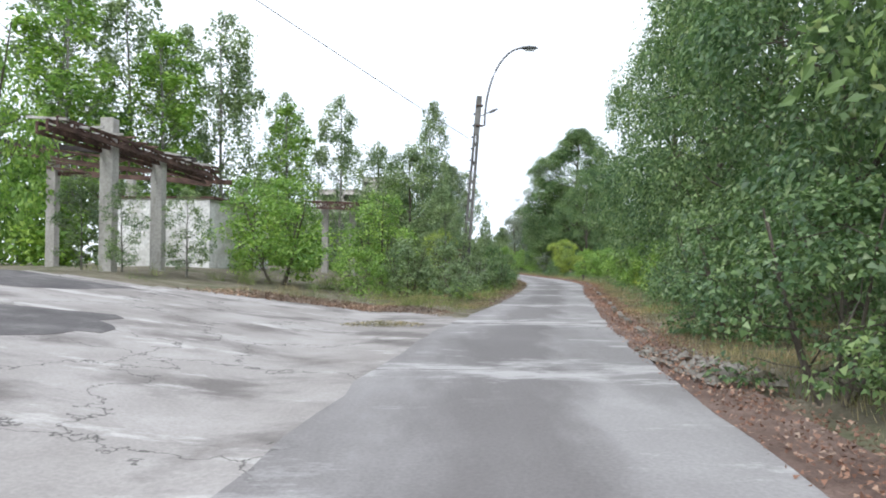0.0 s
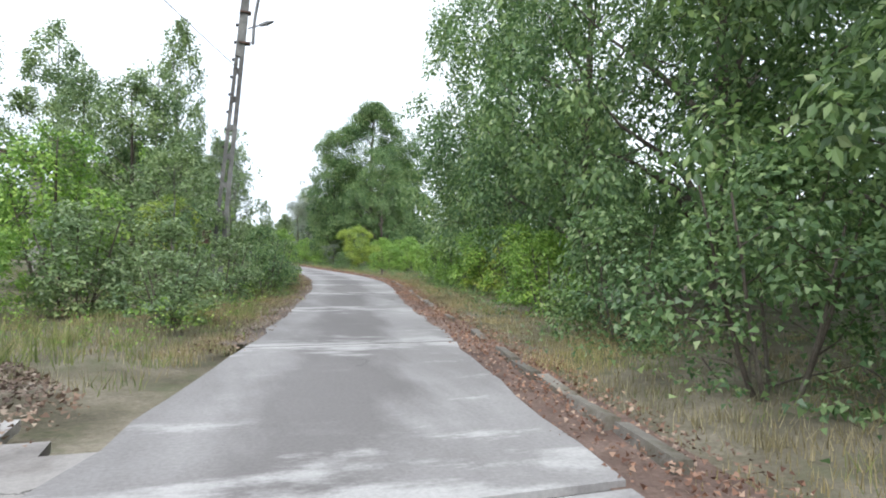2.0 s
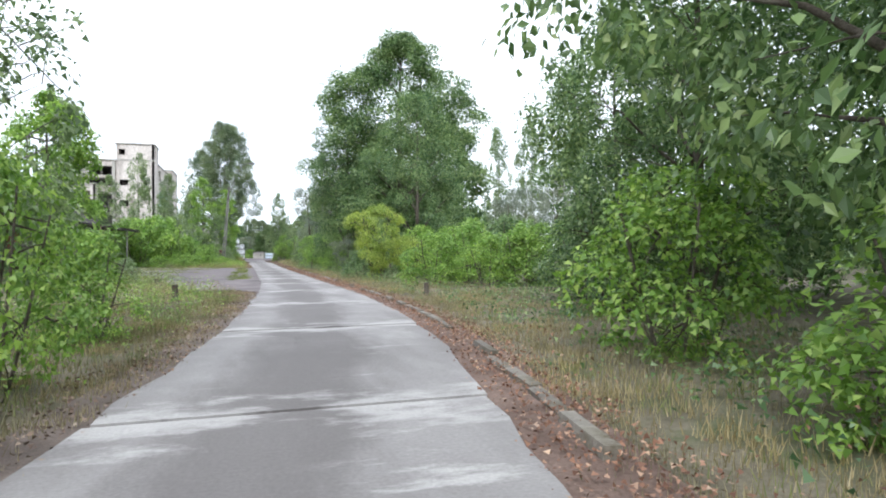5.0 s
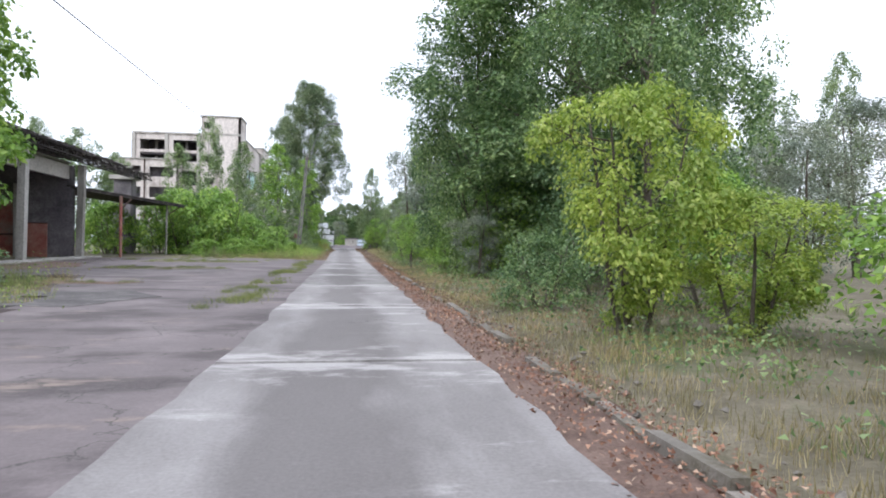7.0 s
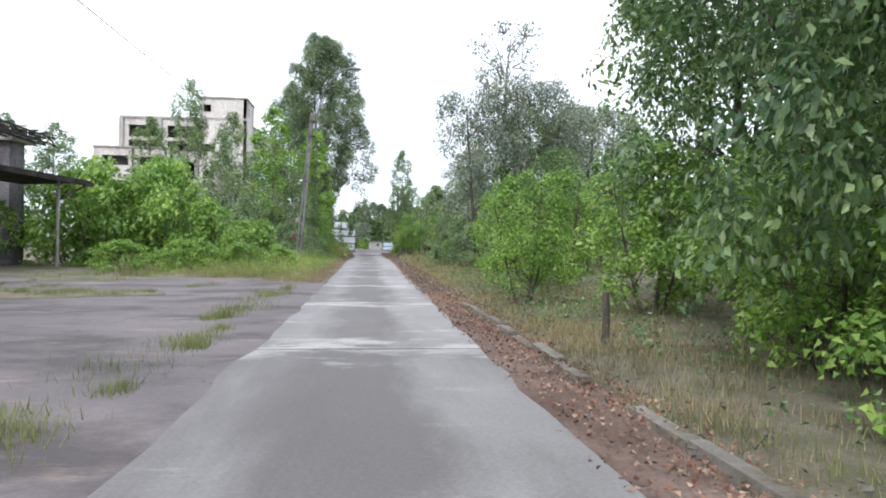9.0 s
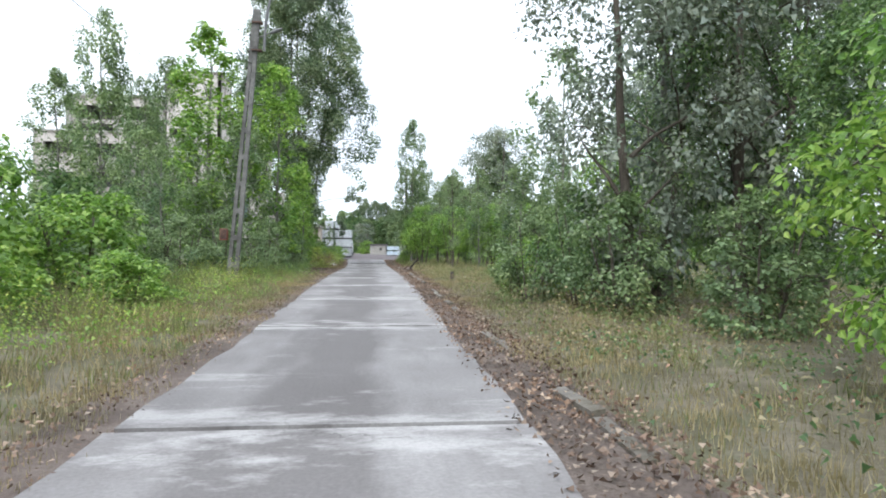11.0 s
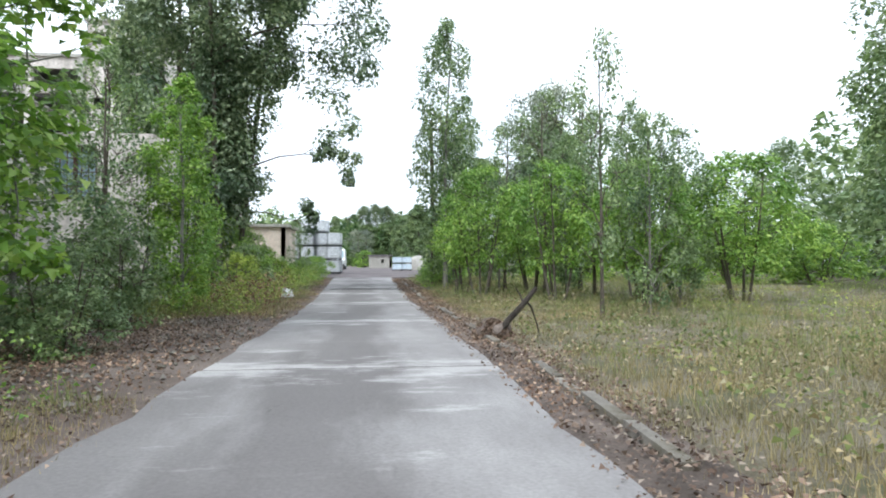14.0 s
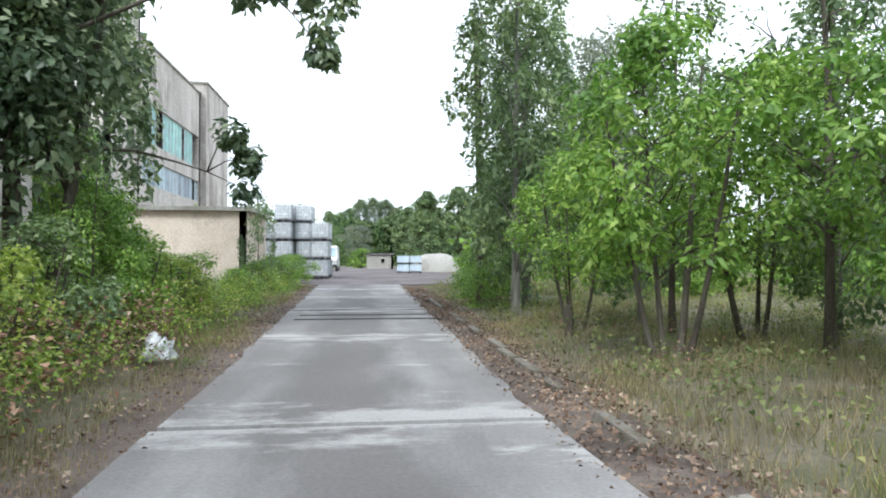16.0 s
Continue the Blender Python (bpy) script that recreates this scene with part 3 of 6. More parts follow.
    part("wall", wall_geo((-24.0, 127.0), (-24.0, 150.0), 0, 24.4, 0.5, rib), M_PANEL, ob, "stained east front with ribbon windows")
    part("coping", box(-24.6, 127.0, 24.4, -23.8, 150.0, 24.65), M_CONC, ob)
    for z0, z1, mat in ((14.0, 18.3, M_TEAL), (9.4, 12.2, M_BLUEGLASS), (4.2, 7.2, M_BLUEGLASS)):
        for k in range(9):
            y0 = 127.8 + k * 2.4
            if rng.random() < 0.1:
                continue
            win = part("window", joined([box(-24.28, y0, z0, -24.20, y0 + 0.09, z1), box(-24.28, y0 + 2.31, z0, -24.20, y0 + 2.4, z1), box(-24.28, y0 + 0.09, z0, -24.20, y0 + 2.31, z0 + 0.1), box(-24.28, y0 + 0.09, z1 - 0.1, -24.20, y0 + 2.31, z1), box(-24.275, y0 + 1.16, z0 + 0.1, -24.205, y0 + 1.24, z1 - 0.1)]), M_FRAME, ob, "pale steel frame")
            for s in (0, 1):
                if rng.random() < 0.85:
                    part("pane", box(-24.25, y0 + 0.09 + s * 1.15, z0 + 0.1, -24.235, y0 + 1.16 + s * 1.15, z1 - 0.1), mat, win, "tinted dusty glass")
    part("stair_block", wall_geo((-23.2, 150.2), (-23.2, 163.5), 0, 26.0, 0.5), M_PANEL, ob, "pale taller stair block")
    part("stair_block", wall_geo((-31.0, 150.2), (-23.7, 150.2), 0, 26.0, 0.5), M_PANEL, ob)
    part("stair_roof", box(-31.2, 149.9, 26.0, -23.0, 163.7, 26.25), M_CONC, ob)


# drifted soil and old repairs on the yard
ragged_patch([(-9.6, -6.8), (-6.8, -7.2), (-6.2, -6.3), (-8.4, -5.9), (-10.2, -6.0)], "drift of brown soil and dead leaves on the yard", 4, "soil_patch", M_DIRT)
ragged_patch([(-15.8, 3.0), (-13.2, 1.6), (-12.2, 4.6), (-13.8, 8.6), (-15.8, 11.0), (-16.9, 8.0)], "drift of brown soil before the garage", 5, "soil_patch", M_DIRT)
ragged_patch([(-11.6, 3.0), (-8.0, 2.4), (-5.4, 4.0), (-6.8, 5.2), (-10.6, 5.0)], "drift of grey-brown soil on the yard", 6, "soil_patch", M_SOIL)
ragged_patch([(-9.0, -13.0), (-5.2, -13.6), (-4.4, -11.2), (-5.6, -9.4), (-9.4, -9.8)], "dark repaired patch in the yard's asphalt", 7)
ragged_patch([(-12.4, 12.2), (-7.6, 11.4), (-5.0, 12.8), (-6.2, 14.6), (-11.4, 15.0)], "pale worn patch of soil on the yard", 8, "soil_patch", M_SOIL)


def truss(a, b, high, bays, parent, name="truss", mat=M_RUST):
    """A rusty lattice girder: two chords, posts, diagonals."""
    a, b = np.array(a, float), np.array(b, float)
    up = np.array((0, 0, high))
    g = [beam(a, b, 0.09, 0.09), beam(a + up, b + up, 0.09, 0.09)]
    for k in range(bays):
        p, q = a + (b - a) * k / bays, a + (b - a) * (k + 1) / bays
        g.append(beam(p, q + up if k % 2 == 0 else q + up * 0.02, 0.05, 0.05) if k % 2 == 0 else beam(p + up, q, 0.05, 0.05))
        g.append(beam(p, p + up, 0.05, 0.05))
    return part(name, joined(g), mat, parent, "rusty steel lattice girder")


def column(x, y, z0, z1, w, parent, lean=(0, 0)):
    v, f = box(-w / 2, -w / 2, 0, w / 2, w / 2, z1 - z0)
    v[4:, 0] += lean[0]
    v[4:, 1] += lean[1]
    v = v + (x, y, z0)
    return part("column", (v, f), M_CONC, parent, "weathered concrete column", bevel=0.03)


def ruined_shed():
    """Open frame of columns and girders west of the junction, with a white wall behind."""
    ob = thing("ruined_shed", pose(0, 0, 0), "roofless shed of concrete columns with rusty girders", "shed")
    for x, y, top in ((-19.1, -61.0, 5.9), (-18.75, -58.2, 5.0), (-18.4, -49.5, 5.0)):
        column(x, y, float(ground_z(x, y)) - 0.2, top, 0.42, ob)
    for x, y, top in ((-26.2, -52.2, 6.1), (-25.4, -46.5, 5.8), (-27.0, -58.5, 6.0)):
        column(x, y, float(ground_z(x, y)) - 0.2, top, 0.42, ob)
    for k in range(3):
        truss((-19.6 + 0.28 * k, -63.9, 4.86 + 0.08 * k), (-18.45 + 0.28 * k, -54.4, 4.7 + 0.08 * k), 0.26, 14, ob)
    rng = np.random.default_rng(8)
    for k in range(13):
        y = -63.7 + k * 0.72
        x = -19.5 + 0.12 * (y + 63.7)
        part("purlin", beam((x - 0.5, y, 5.32), (x + 0.75, y + rng.normal(0, 0.12), 5.28 + rng.normal(0, 0.05)), 0.09, 0.07), M_CONC if rng.random() < 0.5 else M_RUST, ob, "short broken roof batten")
    truss((-27.0, -59.0, 5.5), (-18.9, -58.4, 4.6), 0.3, 10, ob)
    truss((-26.5, -52.4, 5.6), (-18.6, -53.2, 4.7), 0.3, 10, ob)
    part("tie_beam", beam((-27.6, -58.6, 5.9), (-17.9, -56.9, 5.25), 0.14, 0.18), M_SOOT, ob)
    part("tie_beam", beam((-26.6, -52.0, 5.4), (-17.4, -54.2, 4.72), 0.14, 0.2), M_RUST, ob)
    wall = tagged(thing("white_wall", pose(0, 0, 0), "whitewashed masonry hut wall behind the columns", "wall"))
    part("wall", wall_geo((-23.4, -53.4), (-18.6, -53.4), 0.9, 4.1, 0.3), M_WHITE, wall)
    part("wall", wall_geo((-18.6, -53.4), (-17.6, -47.5), 0.9, 4.1, 0.3), M_WHITE, wall)
    part("coping", joined([beam((-23.5, -53.25, 4.15), (-18.45, -53.25, 4.15), 0.45, 0.1), beam((-18.6, -53.5, 4.15), (-17.7, -47.4, 4.1), 0.45, 0.1)]), M_RUST, wall, "dark sheet-metal coping")
    far = thing("girder_frame", pose(0, 0, 0), "rusty girders on two concrete columns among bushes", "shed")
    column(-15.7, -41.0, 0, 5.2, 0.4, far)
    column(-13.9, -41.4, 0, 5.0, 0.4, far)
    for k in range(2):
        truss((-16.6, -42.0 + k * 0.5, 4.75), (-12.9, -42.6 + k * 0.5, 4.6), 0.36, 8, far)


def garage_shed():
    """Open-fronted garage on the yard: columns in front, a pale fascia, soot and faded red within."""
    ux, uy = -0.046, 0.999
    px, py = -17.5, 10.4

    def at(s, back=0.0):
        return (px + ux * s - uy * back, py + uy * s + ux * back)

    ob = thing("garage_shed", pose(0, 0, 0), "derelict open garage with concrete columns and rusty roof edge", "shed")
    for s in (-8.6, 0.0, 8.6):
        x, y = at(s)
        column(x, y, -0.05, 6.15, 0.42, ob, (0.12, 0.0))
    # the torn roof edge runs on past the last column to the brick pillar
    for k in range(3):
        a, b = at(-13, -0.75 + 0.5 * k), at(24.0, -0.75 + 0.5 * k)
        truss((*a, 6.2), (*b, 6.6), 0.38, 40, ob, mat=M_SOOT)
    part("roof_edge", joined([beam((*at(-13.5, -1.0), 6.66), (*at(14.5, -1.0), 6.86), 0.10, 0.14), beam((*at(-13.5, 1.0), 6.70), (*at(11.0, 1.0), 6.88), 3.2, 0.06)]), M_SOOT, ob, "black rusted sheet roof edge")
    rng = np.random.default_rng(12)
    for k in range(30):
        u = -12.5 + k * 1.2
        z = 6.62 + 0.011 * (u + 13)
        part("batten", beam((*at(u, -1.15), z + rng.normal(0, 0.05)), (*at(u + rng.normal(0, 0.25), 1.2), z + rng.normal(0, 0.08)), 0.1, 0.08), M_SOOT if rng.random() < 0.7 else M_CONC, ob, "broken roof batten")
    part("fascia", wall_geo(at(-13, 0.6), at(8.5, 0.6), 5.2, 6.12, 0.3), M_FASCIA, ob, "pale stained fascia beam")
    part("wall", wall_geo(at(-13, 7), at(8.8, 7), 0, 6.1, 0.3, [(2.0, 0.0, 5.0, 3.2)]), M_INSIDE, ob, "sooty back wall with a doorway")
    part("side_wall", wall_geo(at(8.7, 0.35), at(8.7, 7), 0, 6.1, 0.3), M_INSIDE, ob, "soot-blackened end wall")
    part("side_wall", wall_geo(at(-13, 7), at(-13, 0.5), 0, 6.1, 0.3), M_INSIDE, ob)
    part("roof", joined([beam((*at(-13.1, 4.0), 6.3), (*at(8.9, 4.0), 6.3), 6.6, 0.14)]), M_CONC, ob)
    low = part("panel", wall_geo(at(8.45, 1.9), at(8.45, 3.3), 0.0, 2.2, 0.1), M_RED, ob, "faded red low panel")
    part("cap", wall_geo(at(8.44, 1.85), at(8.44, 3.35), 2.2, 2.27, 0.14), M_RUST, low)
    d = part("door", wall_geo(at(8.45, 3.9), at(8.45, 6.6), 0.0, 3.6, 0.1), M_RED, ob, "faded red metal door")
    part("door_rail", wall_geo(at(8.38, 3.9), at(8.38, 6.6), 1.4, 1.52, 0.05), M_RUST, d)
    part("pier", wall_geo(at(8.4, 3.35), at(8.4, 3.85), 0.0, 4.8, 0.25), M_CONC, ob, "stained grey pier")
    # rubble and dead leaves along the threshold
    part("threshold", beam((*at(-13, -0.5), 0.03), (*at(9.4, -0.5), 0.03), 1.3, 0.1), M_CONC, ob, "cracked raised concrete threshold", bevel=0.02)
    part("pillar", box(-20.1, 31.5, 0, -18.7, 32.9, 6.4), M_INSIDE, ob, "dark stained brick pillar")
    part("pillar_cap", box(-20.4, 31.2, 6.4, -18.4, 33.2, 6.75), M_CONC, ob)
    canopy = thing("canopy", pose(0, 0, 0), "low rusty sheet canopy on thin posts", "canopy")
    part("roof_sheet", joined([beam((-20.5, 19.5, 4.75), (-16.0, 30.6, 4.2), 4.4, 0.10), beam((-18.3, 18.7, 4.66), (-13.9, 29.8, 4.06), 0.12, 0.2)]), M_SOOT, canopy, "black-brown rusted corrugated sheet")
    part("post", tube([(-16.3, 21.9, -0.05), (-16.3, 21.9, 4.35)], [0.11, 0.11], 8), M_RED, canopy, "faded red steel post", smooth=True)
    part("post", tube([(-15.0, 28.6, -0.05), (-14.95, 28.6, 4.1)], [0.075, 0.075], 8), M_CONC, canopy, "pale thin post", smooth=True)
    part("brace", joined([beam((-15.0, 28.6, 3.2), (-14.2, 29.6, 4.0), 0.07, 0.07)]), M_RUST, canopy)
    part("brace", joined([beam((-16.3, 21.9, 3.4), (-15.9, 22.9, 4.2), 0.07, 0.07)]), M_RUST, canopy)


def street_lamp(x, y, top, height, arm, seed=0):
    """A two-legged concrete pole that leans, with a swan-neck arm and a small second lamp."""
    ob = thing("street_lamp", pose(0, 0, 0), "leaning two-legged concrete lamp pole with curved arm", "street lamp", "street lamps")
    dx = top - x

    def at(z, side, back=0.0):
        return (x + dx * z / height + side, y + back, z)

    # the broad front leg and the thinner rear one, tied by rungs, grown together below the top
    part("leg", beam(at(-0.3, 0.16), at(height, 0.07), 0.15, 0.16), M_POLE, ob, "pale weathered concrete leg")
    part("leg", beam(at(-0.3, -0.16, 0.1), at(height, -0.07, 0.06), 0.13, 0.16), M_POLE, ob, "dark stained concrete leg")
    part("head_block", beam(at(height - 2.1, -0.02, 0.05), at(height + 0.03, -0.01, 0.04), 0.27, 0.24), M_POLE, ob, bevel=0.015)
    for k in range(8):
        z = (height - 2.2) * (k + 0.6) / 8
        part("rung", beam(at(z, -0.15, 0.08), at(z, 0.15, 0.02), 0.12, 0.2), M_POLE, ob)
    for k in range(13):
        z = 1.9 + (height - 2.2) * k / 13
        part("band", beam(at(z, -0.24, 0.12), at(z, -0.05, 0.12), 0.2, 0.05), M_SOOT, ob, "black steel band")
    for z in (height - 1.6, height - 0.5):
        part("clamp", beam((top - 0.2, y, z), (top + 0.2, y, z), 0.3, 0.06), M_RUST, ob)
    ax, az = arm
    pts = []
    for k in range(13):
        a = k / 12 * math.pi / 2
        pts.append((top + 0.28 + (ax - top - 0.6) * (1 - math.cos(a)), y, height - 1.6 + (az - height + 1.6) * math.sin(a)))
    part("arm", tube(pts, [0.055] * 13, 8), M_STEEL, ob, "thin curved steel arm", smooth=True)
    head = tube([(ax - 0.55, y, az - 0.02), (ax - 0.35, y, az), (ax, y, az + 0.02), (ax + 0.35, y, az + 0.0), (ax + 0.5, y, az - 0.03)], [0.05, 0.13, 0.2, 0.15, 0.03], 10)
    v = head[0].copy()
    v[:, 2] = az + (v[:, 2] - az) * 0.6
    lamp = part("lamp_head", (v, head[1]), M_STEEL, ob, "dark grey lamp housing", smooth=True)
    part("lens", tube([(ax - 0.2, y, az - 0.1), (ax + 0.3, y, az - 0.1)], [0.09, 0.09], 8), M_FRAME, lamp)
    part("bracket", tube([(top + 0.1, y, height - 1.05), (top + 0.55, y, height - 0.85)], [0.025, 0.025], 6), M_STEEL, ob)
    part("small_lamp", tube([(top + 0.5, y, height - 0.88), (top + 0.75, y, height - 0.77), (top + 1.0, y, height - 0.66)], [0.05, 0.09, 0.03], 8), M_STEEL, ob, "small flat floodlight", smooth=True)
    box_ob = part("switch_box", box(x - 0.42, y - 0.2, 1.6, x - 0.14, y + 0.02, 2.05), M_RED, ob, "rusty red switch box")
    part("box_lid", box(x - 0.4, y - 0.215, 1.63, x - 0.16, y - 0.202, 2.02), M_RUST, box_ob)


def cable(name, a, b, sag, r, label):
    P = np.array((a, b), float)
    u = np.linspace(0, 1, 25)[:, None]
    line = P[0] + (P[1] - P[0]) * u
    line[:, 2] -= (4 * u * (1 - u))[:, 0] * sag
    ob = part(name, tube(line, [r] * 25, 5), M_STEEL, None)
    tagged(ob, label, "cable")


M_IBC = rough_surface("ibc_plastic", (0.68, 0.70, 0.73), (0.80, 0.82, 0.85), (0.88, 0.90, 0.92), 0.8, 6, 0.4, 0.05, vary=0.1)
M_CAGE = rough_surface("galvanised", (0.46, 0.47, 0.49), (0.58, 0.60, 0.62), (0.68, 0.70, 0.72), 3, 20, 0.5, 0.1, 0.35)
M_PALLET = rough_surface("dark_pallet", (0.05, 0.05, 0.055), (0.09, 0.09, 0.10), (0.15, 0.15, 0.16), 3, 20, 0.8, 0.2)
M_WRAP = rough_surface("blue_wrap", (0.42, 0.50, 0.58), (0.55, 0.64, 0.72), (0.66, 0.74, 0.80), 0.9, 8, 0.35, 0.2)


def ibc_template():
    ob = thing("ibc_tote", pose(0, 0, -50), "white plastic liquid tote in a galvanised cage", "container", "stacked totes")
    bm = bmesh.new()
    bmesh.ops.create_cube(bm, size=1, matrix=Matrix.Translation((0, 0, 0.65)) @ Matrix.Diagonal((0.94, 1.12, 0.95, 1)))
    bmesh.ops.bevel(bm, geom=bm.edges[:], offset=0.08, segments=2, affect="EDGES")
    me = bpy.data.meshes.new("bottle")
    bm.to_mesh(me)
    bm.free()
    me.materials.append(M_IBC)
    part("bottle", me, None, ob)
    bars = []
    for z in (0.2, 0.4, 0.6, 0.8, 1.0, 1.14):
        bars += [beam((-0.5, -0.6, z), (0.5, -0.6, z), 0.022, 0.022), beam((-0.5, 0.6, z), (0.5, 0.6, z), 0.022, 0.022), beam((-0.5, -0.6, z), (-0.5, 0.6, z), 0.022, 0.022), beam((0.5, -0.6, z), (0.5, 0.6, z), 0.022, 0.022)]
    for x in np.linspace(-0.5, 0.5, 7):
        bars += [beam((x, -0.6, 0.15), (x, -0.6, 1.14), 0.022, 0.022), beam((x, 0.6, 0.15), (x, 0.6, 1.14), 0.022, 0.022)]
    for y in np.linspace(-0.6, 0.6, 8):
        bars += [beam((-0.5, y, 0.15), (-0.5, y, 1.14), 0.022, 0.022), beam((0.5, y, 0.15), (0.5, y, 1.14), 0.022, 0.022)]
    part("cage", joined(bars), M_CAGE, ob, "galvanised bar cage")
    part("pallet", joined([box(-0.5, -0.6, 0.10, 0.5, 0.6, 0.15), box(-0.5, -0.6, 0, -0.35, 0.6, 0.10), box(-0.07, -0.6, 0, 0.07, 0.6, 0.10), box(0.35, -0.6, 0, 0.5, 0.6, 0.10)]), M_PALLET, ob, "dark pallet base")
    part("cap", tube([(0, 0, 1.12), (0, 0, 1.17)], [0.12, 0.12], 10), M_PALLET, ob, "dark screw cap")
    part("valve", tube([(0.1, -0.57, 0.24), (0.1, -0.68, 0.24)], [0.05, 0.05], 8), M_RED, ob, "red valve")
    return ob


def tote_stacks():
    first = ibc_template()
    used = False
    for x, y, n, turn in ((-3.45, 99.4, 3, 0), (-4.58, 100.6, 4, 2), (-5.72, 99.8, 4, -2), (-3.4, 101.2, 3, 1), (-4.6, 102.3, 4, -1), (-5.75, 101.5, 4, 2), (-6.95, 100.2, 3, 0), (-3.5, 103.2, 2, 1)):
        base = float(ground_z(x, y)) + 0.02
        for k in range(n):
            m = pose(x + 0.03 * ((k * 7 + n) % 3 - 1), y, base + k * 1.17, 0, 0, turn + (k % 2) * 1.5)
            if not used:
                first.matrix_world = m
                used = True
            else:
                copy_thing(first, m)


def rest_of_yard():
    ob = thing("gatehouse", pose(0, 0, 0), "low peach-rendered gatehouse with flat roof", "building")
    part("wall", wall_geo((-12.5, 91.0), (-6.4, 91.0), 0, 3.75, 0.3), M_PEACH, ob)
    part("wall", wall_geo((-6.4, 91.0), (-6.4, 97.0), 0, 3.75, 0.3), M_PEACH, ob)
    part("wall", wall_geo((-12.5, 97), (-12.5, 91.3), 0, 3.75, 0.3), M_PEACH, ob)
    part("roof", box(-12.8, 90.7, 3.75, -6.1, 97.2, 3.95), M_CONC, ob)
    # old grey workshop with a barred window, half hidden by trees
    ob = thing("workshop", pose(0, 0, 0), "grey rendered workshop with barred window", "building")
    part("wall", wall_geo((-15.5, 68.4), (-6.9, 67.6), 0, 5.6, 0.35, [(4.35, 3.5, 5.85, 5.3)]), M_PANEL, ob)
    part("wall", wall_geo((-6.9, 67.6), (-8.5, 75.6), 0, 5.6, 0.35), M_PANEL, ob)
    part("roof", joined([beam((-15.7, 71.9, 5.7), (-7.6, 71.5, 5.7), 7.2, 0.2)]), M_PANEL, ob)
    bars = [beam((-11.15 + 0.25 * k, 67.98 - 0.027 * k, 3.5), (-11.15 + 0.25 * k, 67.98 - 0.027 * k, 5.3), 0.03, 0.03) for k in range(7)]
    bars += [beam((-11.2, 67.98, z), (-9.6, 67.8, z), 0.03, 0.03) for z in (3.9, 4.4, 4.9)]
    w = part("window", joined([beam((-11.2, 68.05, 3.5), (-9.65, 67.88, 3.5), 0.1, 0.1), beam((-11.2, 68.05, 5.3), (-9.65, 67.88, 5.3), 0.1, 0.1), beam((-10.4, 67.97, 3.5), (-10.4, 67.97, 5.3), 0.1, 0.1)]), M_RUST, ob, "dark steel window frame")
    part("grille", joined(bars), M_RUST, w)
    part("pane", joined([beam((-11.2, 68.15, 4.4), (-9.65, 67.98, 4.4), 0.02, 1.8)]), M_BLUEGLASS, w)
    part("wall", wall_geo((-15.3, 75.2), (-15.5, 68.8), 0, 5.6, 0.35), M_PANEL, ob)
    # small concrete hut at the road's end
    ob = thing("concrete_hut", pose(0.75, 136.5, 0.3), "low grey concrete hut with one small dark opening", "hut")
    part("wall", wall_geo((-1.6, 0), (1.6, 0), -0.4, 1.75, 0.25, [(1.75, 0.75, 2.15, 1.25)]), M_CONC, ob)
    part("wall", wall_geo((1.6, 0), (1.6, 2.6), -0.4, 1.75, 0.25), M_CONC, ob)
    part("wall", wall_geo((-1.6, 2.6), (-1.6, 0.25), -0.4, 1.75, 0.25), M_CONC, ob)
    part("roof", box(-1.8, -0.2, 1.75, 1.8, 2.8, 1.92), M_INSIDE, ob)
    part("inner_wall", box(-1.3, 1.6, -0.3, 1.3, 1.75, 1.7), M_INSIDE, ob)
    # wrapped pallets in two layers
    for k in range(2):
        for j in range(2):
            ob = thing("wrapped_pallet", pose(2.35 + 1.02 * j, 112.0, 0.3 + 0.72 * k), "pallet of goods in pale blue film", "pallet", "wrapped pallets")
            bm = bmesh.new()
            bmesh.ops.create_cube(bm, size=1, matrix=Matrix.Translation((0, 0, 0.42)) @ Matrix.Diagonal((0.98, 1.15, 0.58, 1)))
            bmesh.ops.bevel(bm, geom=bm.edges[:], offset=0.05, segments=2, affect="EDGES")
            me = bpy.data.meshes.new("load")
            bm.to_mesh(me)
            bm.free()
            me.materials.append(M_WRAP)
            part("load", me, None, ob)
            part("pallet_base", joined([box(-0.5, -0.58, 0.08, 0.5, 0.58, 0.125), box(-0.5, -0.58, 0, -0.38, 0.58, 0.08), box(0.38, -0.58, 0, 0.5, 0.58, 0.08)]), M_PALLET, ob)
    # tarpaulin heap
    X, Y = np.meshgrid(np.linspace(-1, 1, 17), np.linspace(-1, 1, 13), indexing="ij")
    Z = 1.7 * np.clip(1 - np.maximum(np.abs(X) ** 3, np.abs(Y) ** 4), 0, 1) ** 0.6 + 0.05 * np.sin(7 * X + 3 * Y)
    i, j = np.meshgrid(np.arange(16), np.arange(12), indexing="ij")
    f = np.stack([i * 13 + j, (i + 1) * 13 + j, (i + 1) * 13 + j + 1, i * 13 + j + 1], -1).reshape(-1, 4)
    ob = part("tarpaulin", (np.stack([5.6 + 2.2 * X, 117.5 + 1.8 * Y, 0.28 + np.maximum(Z, 0)], -1).reshape(-1, 3), f), M_CONC, None, smooth=True)
    tagged(ob, "heap under a pale grey tarpaulin", "heap")


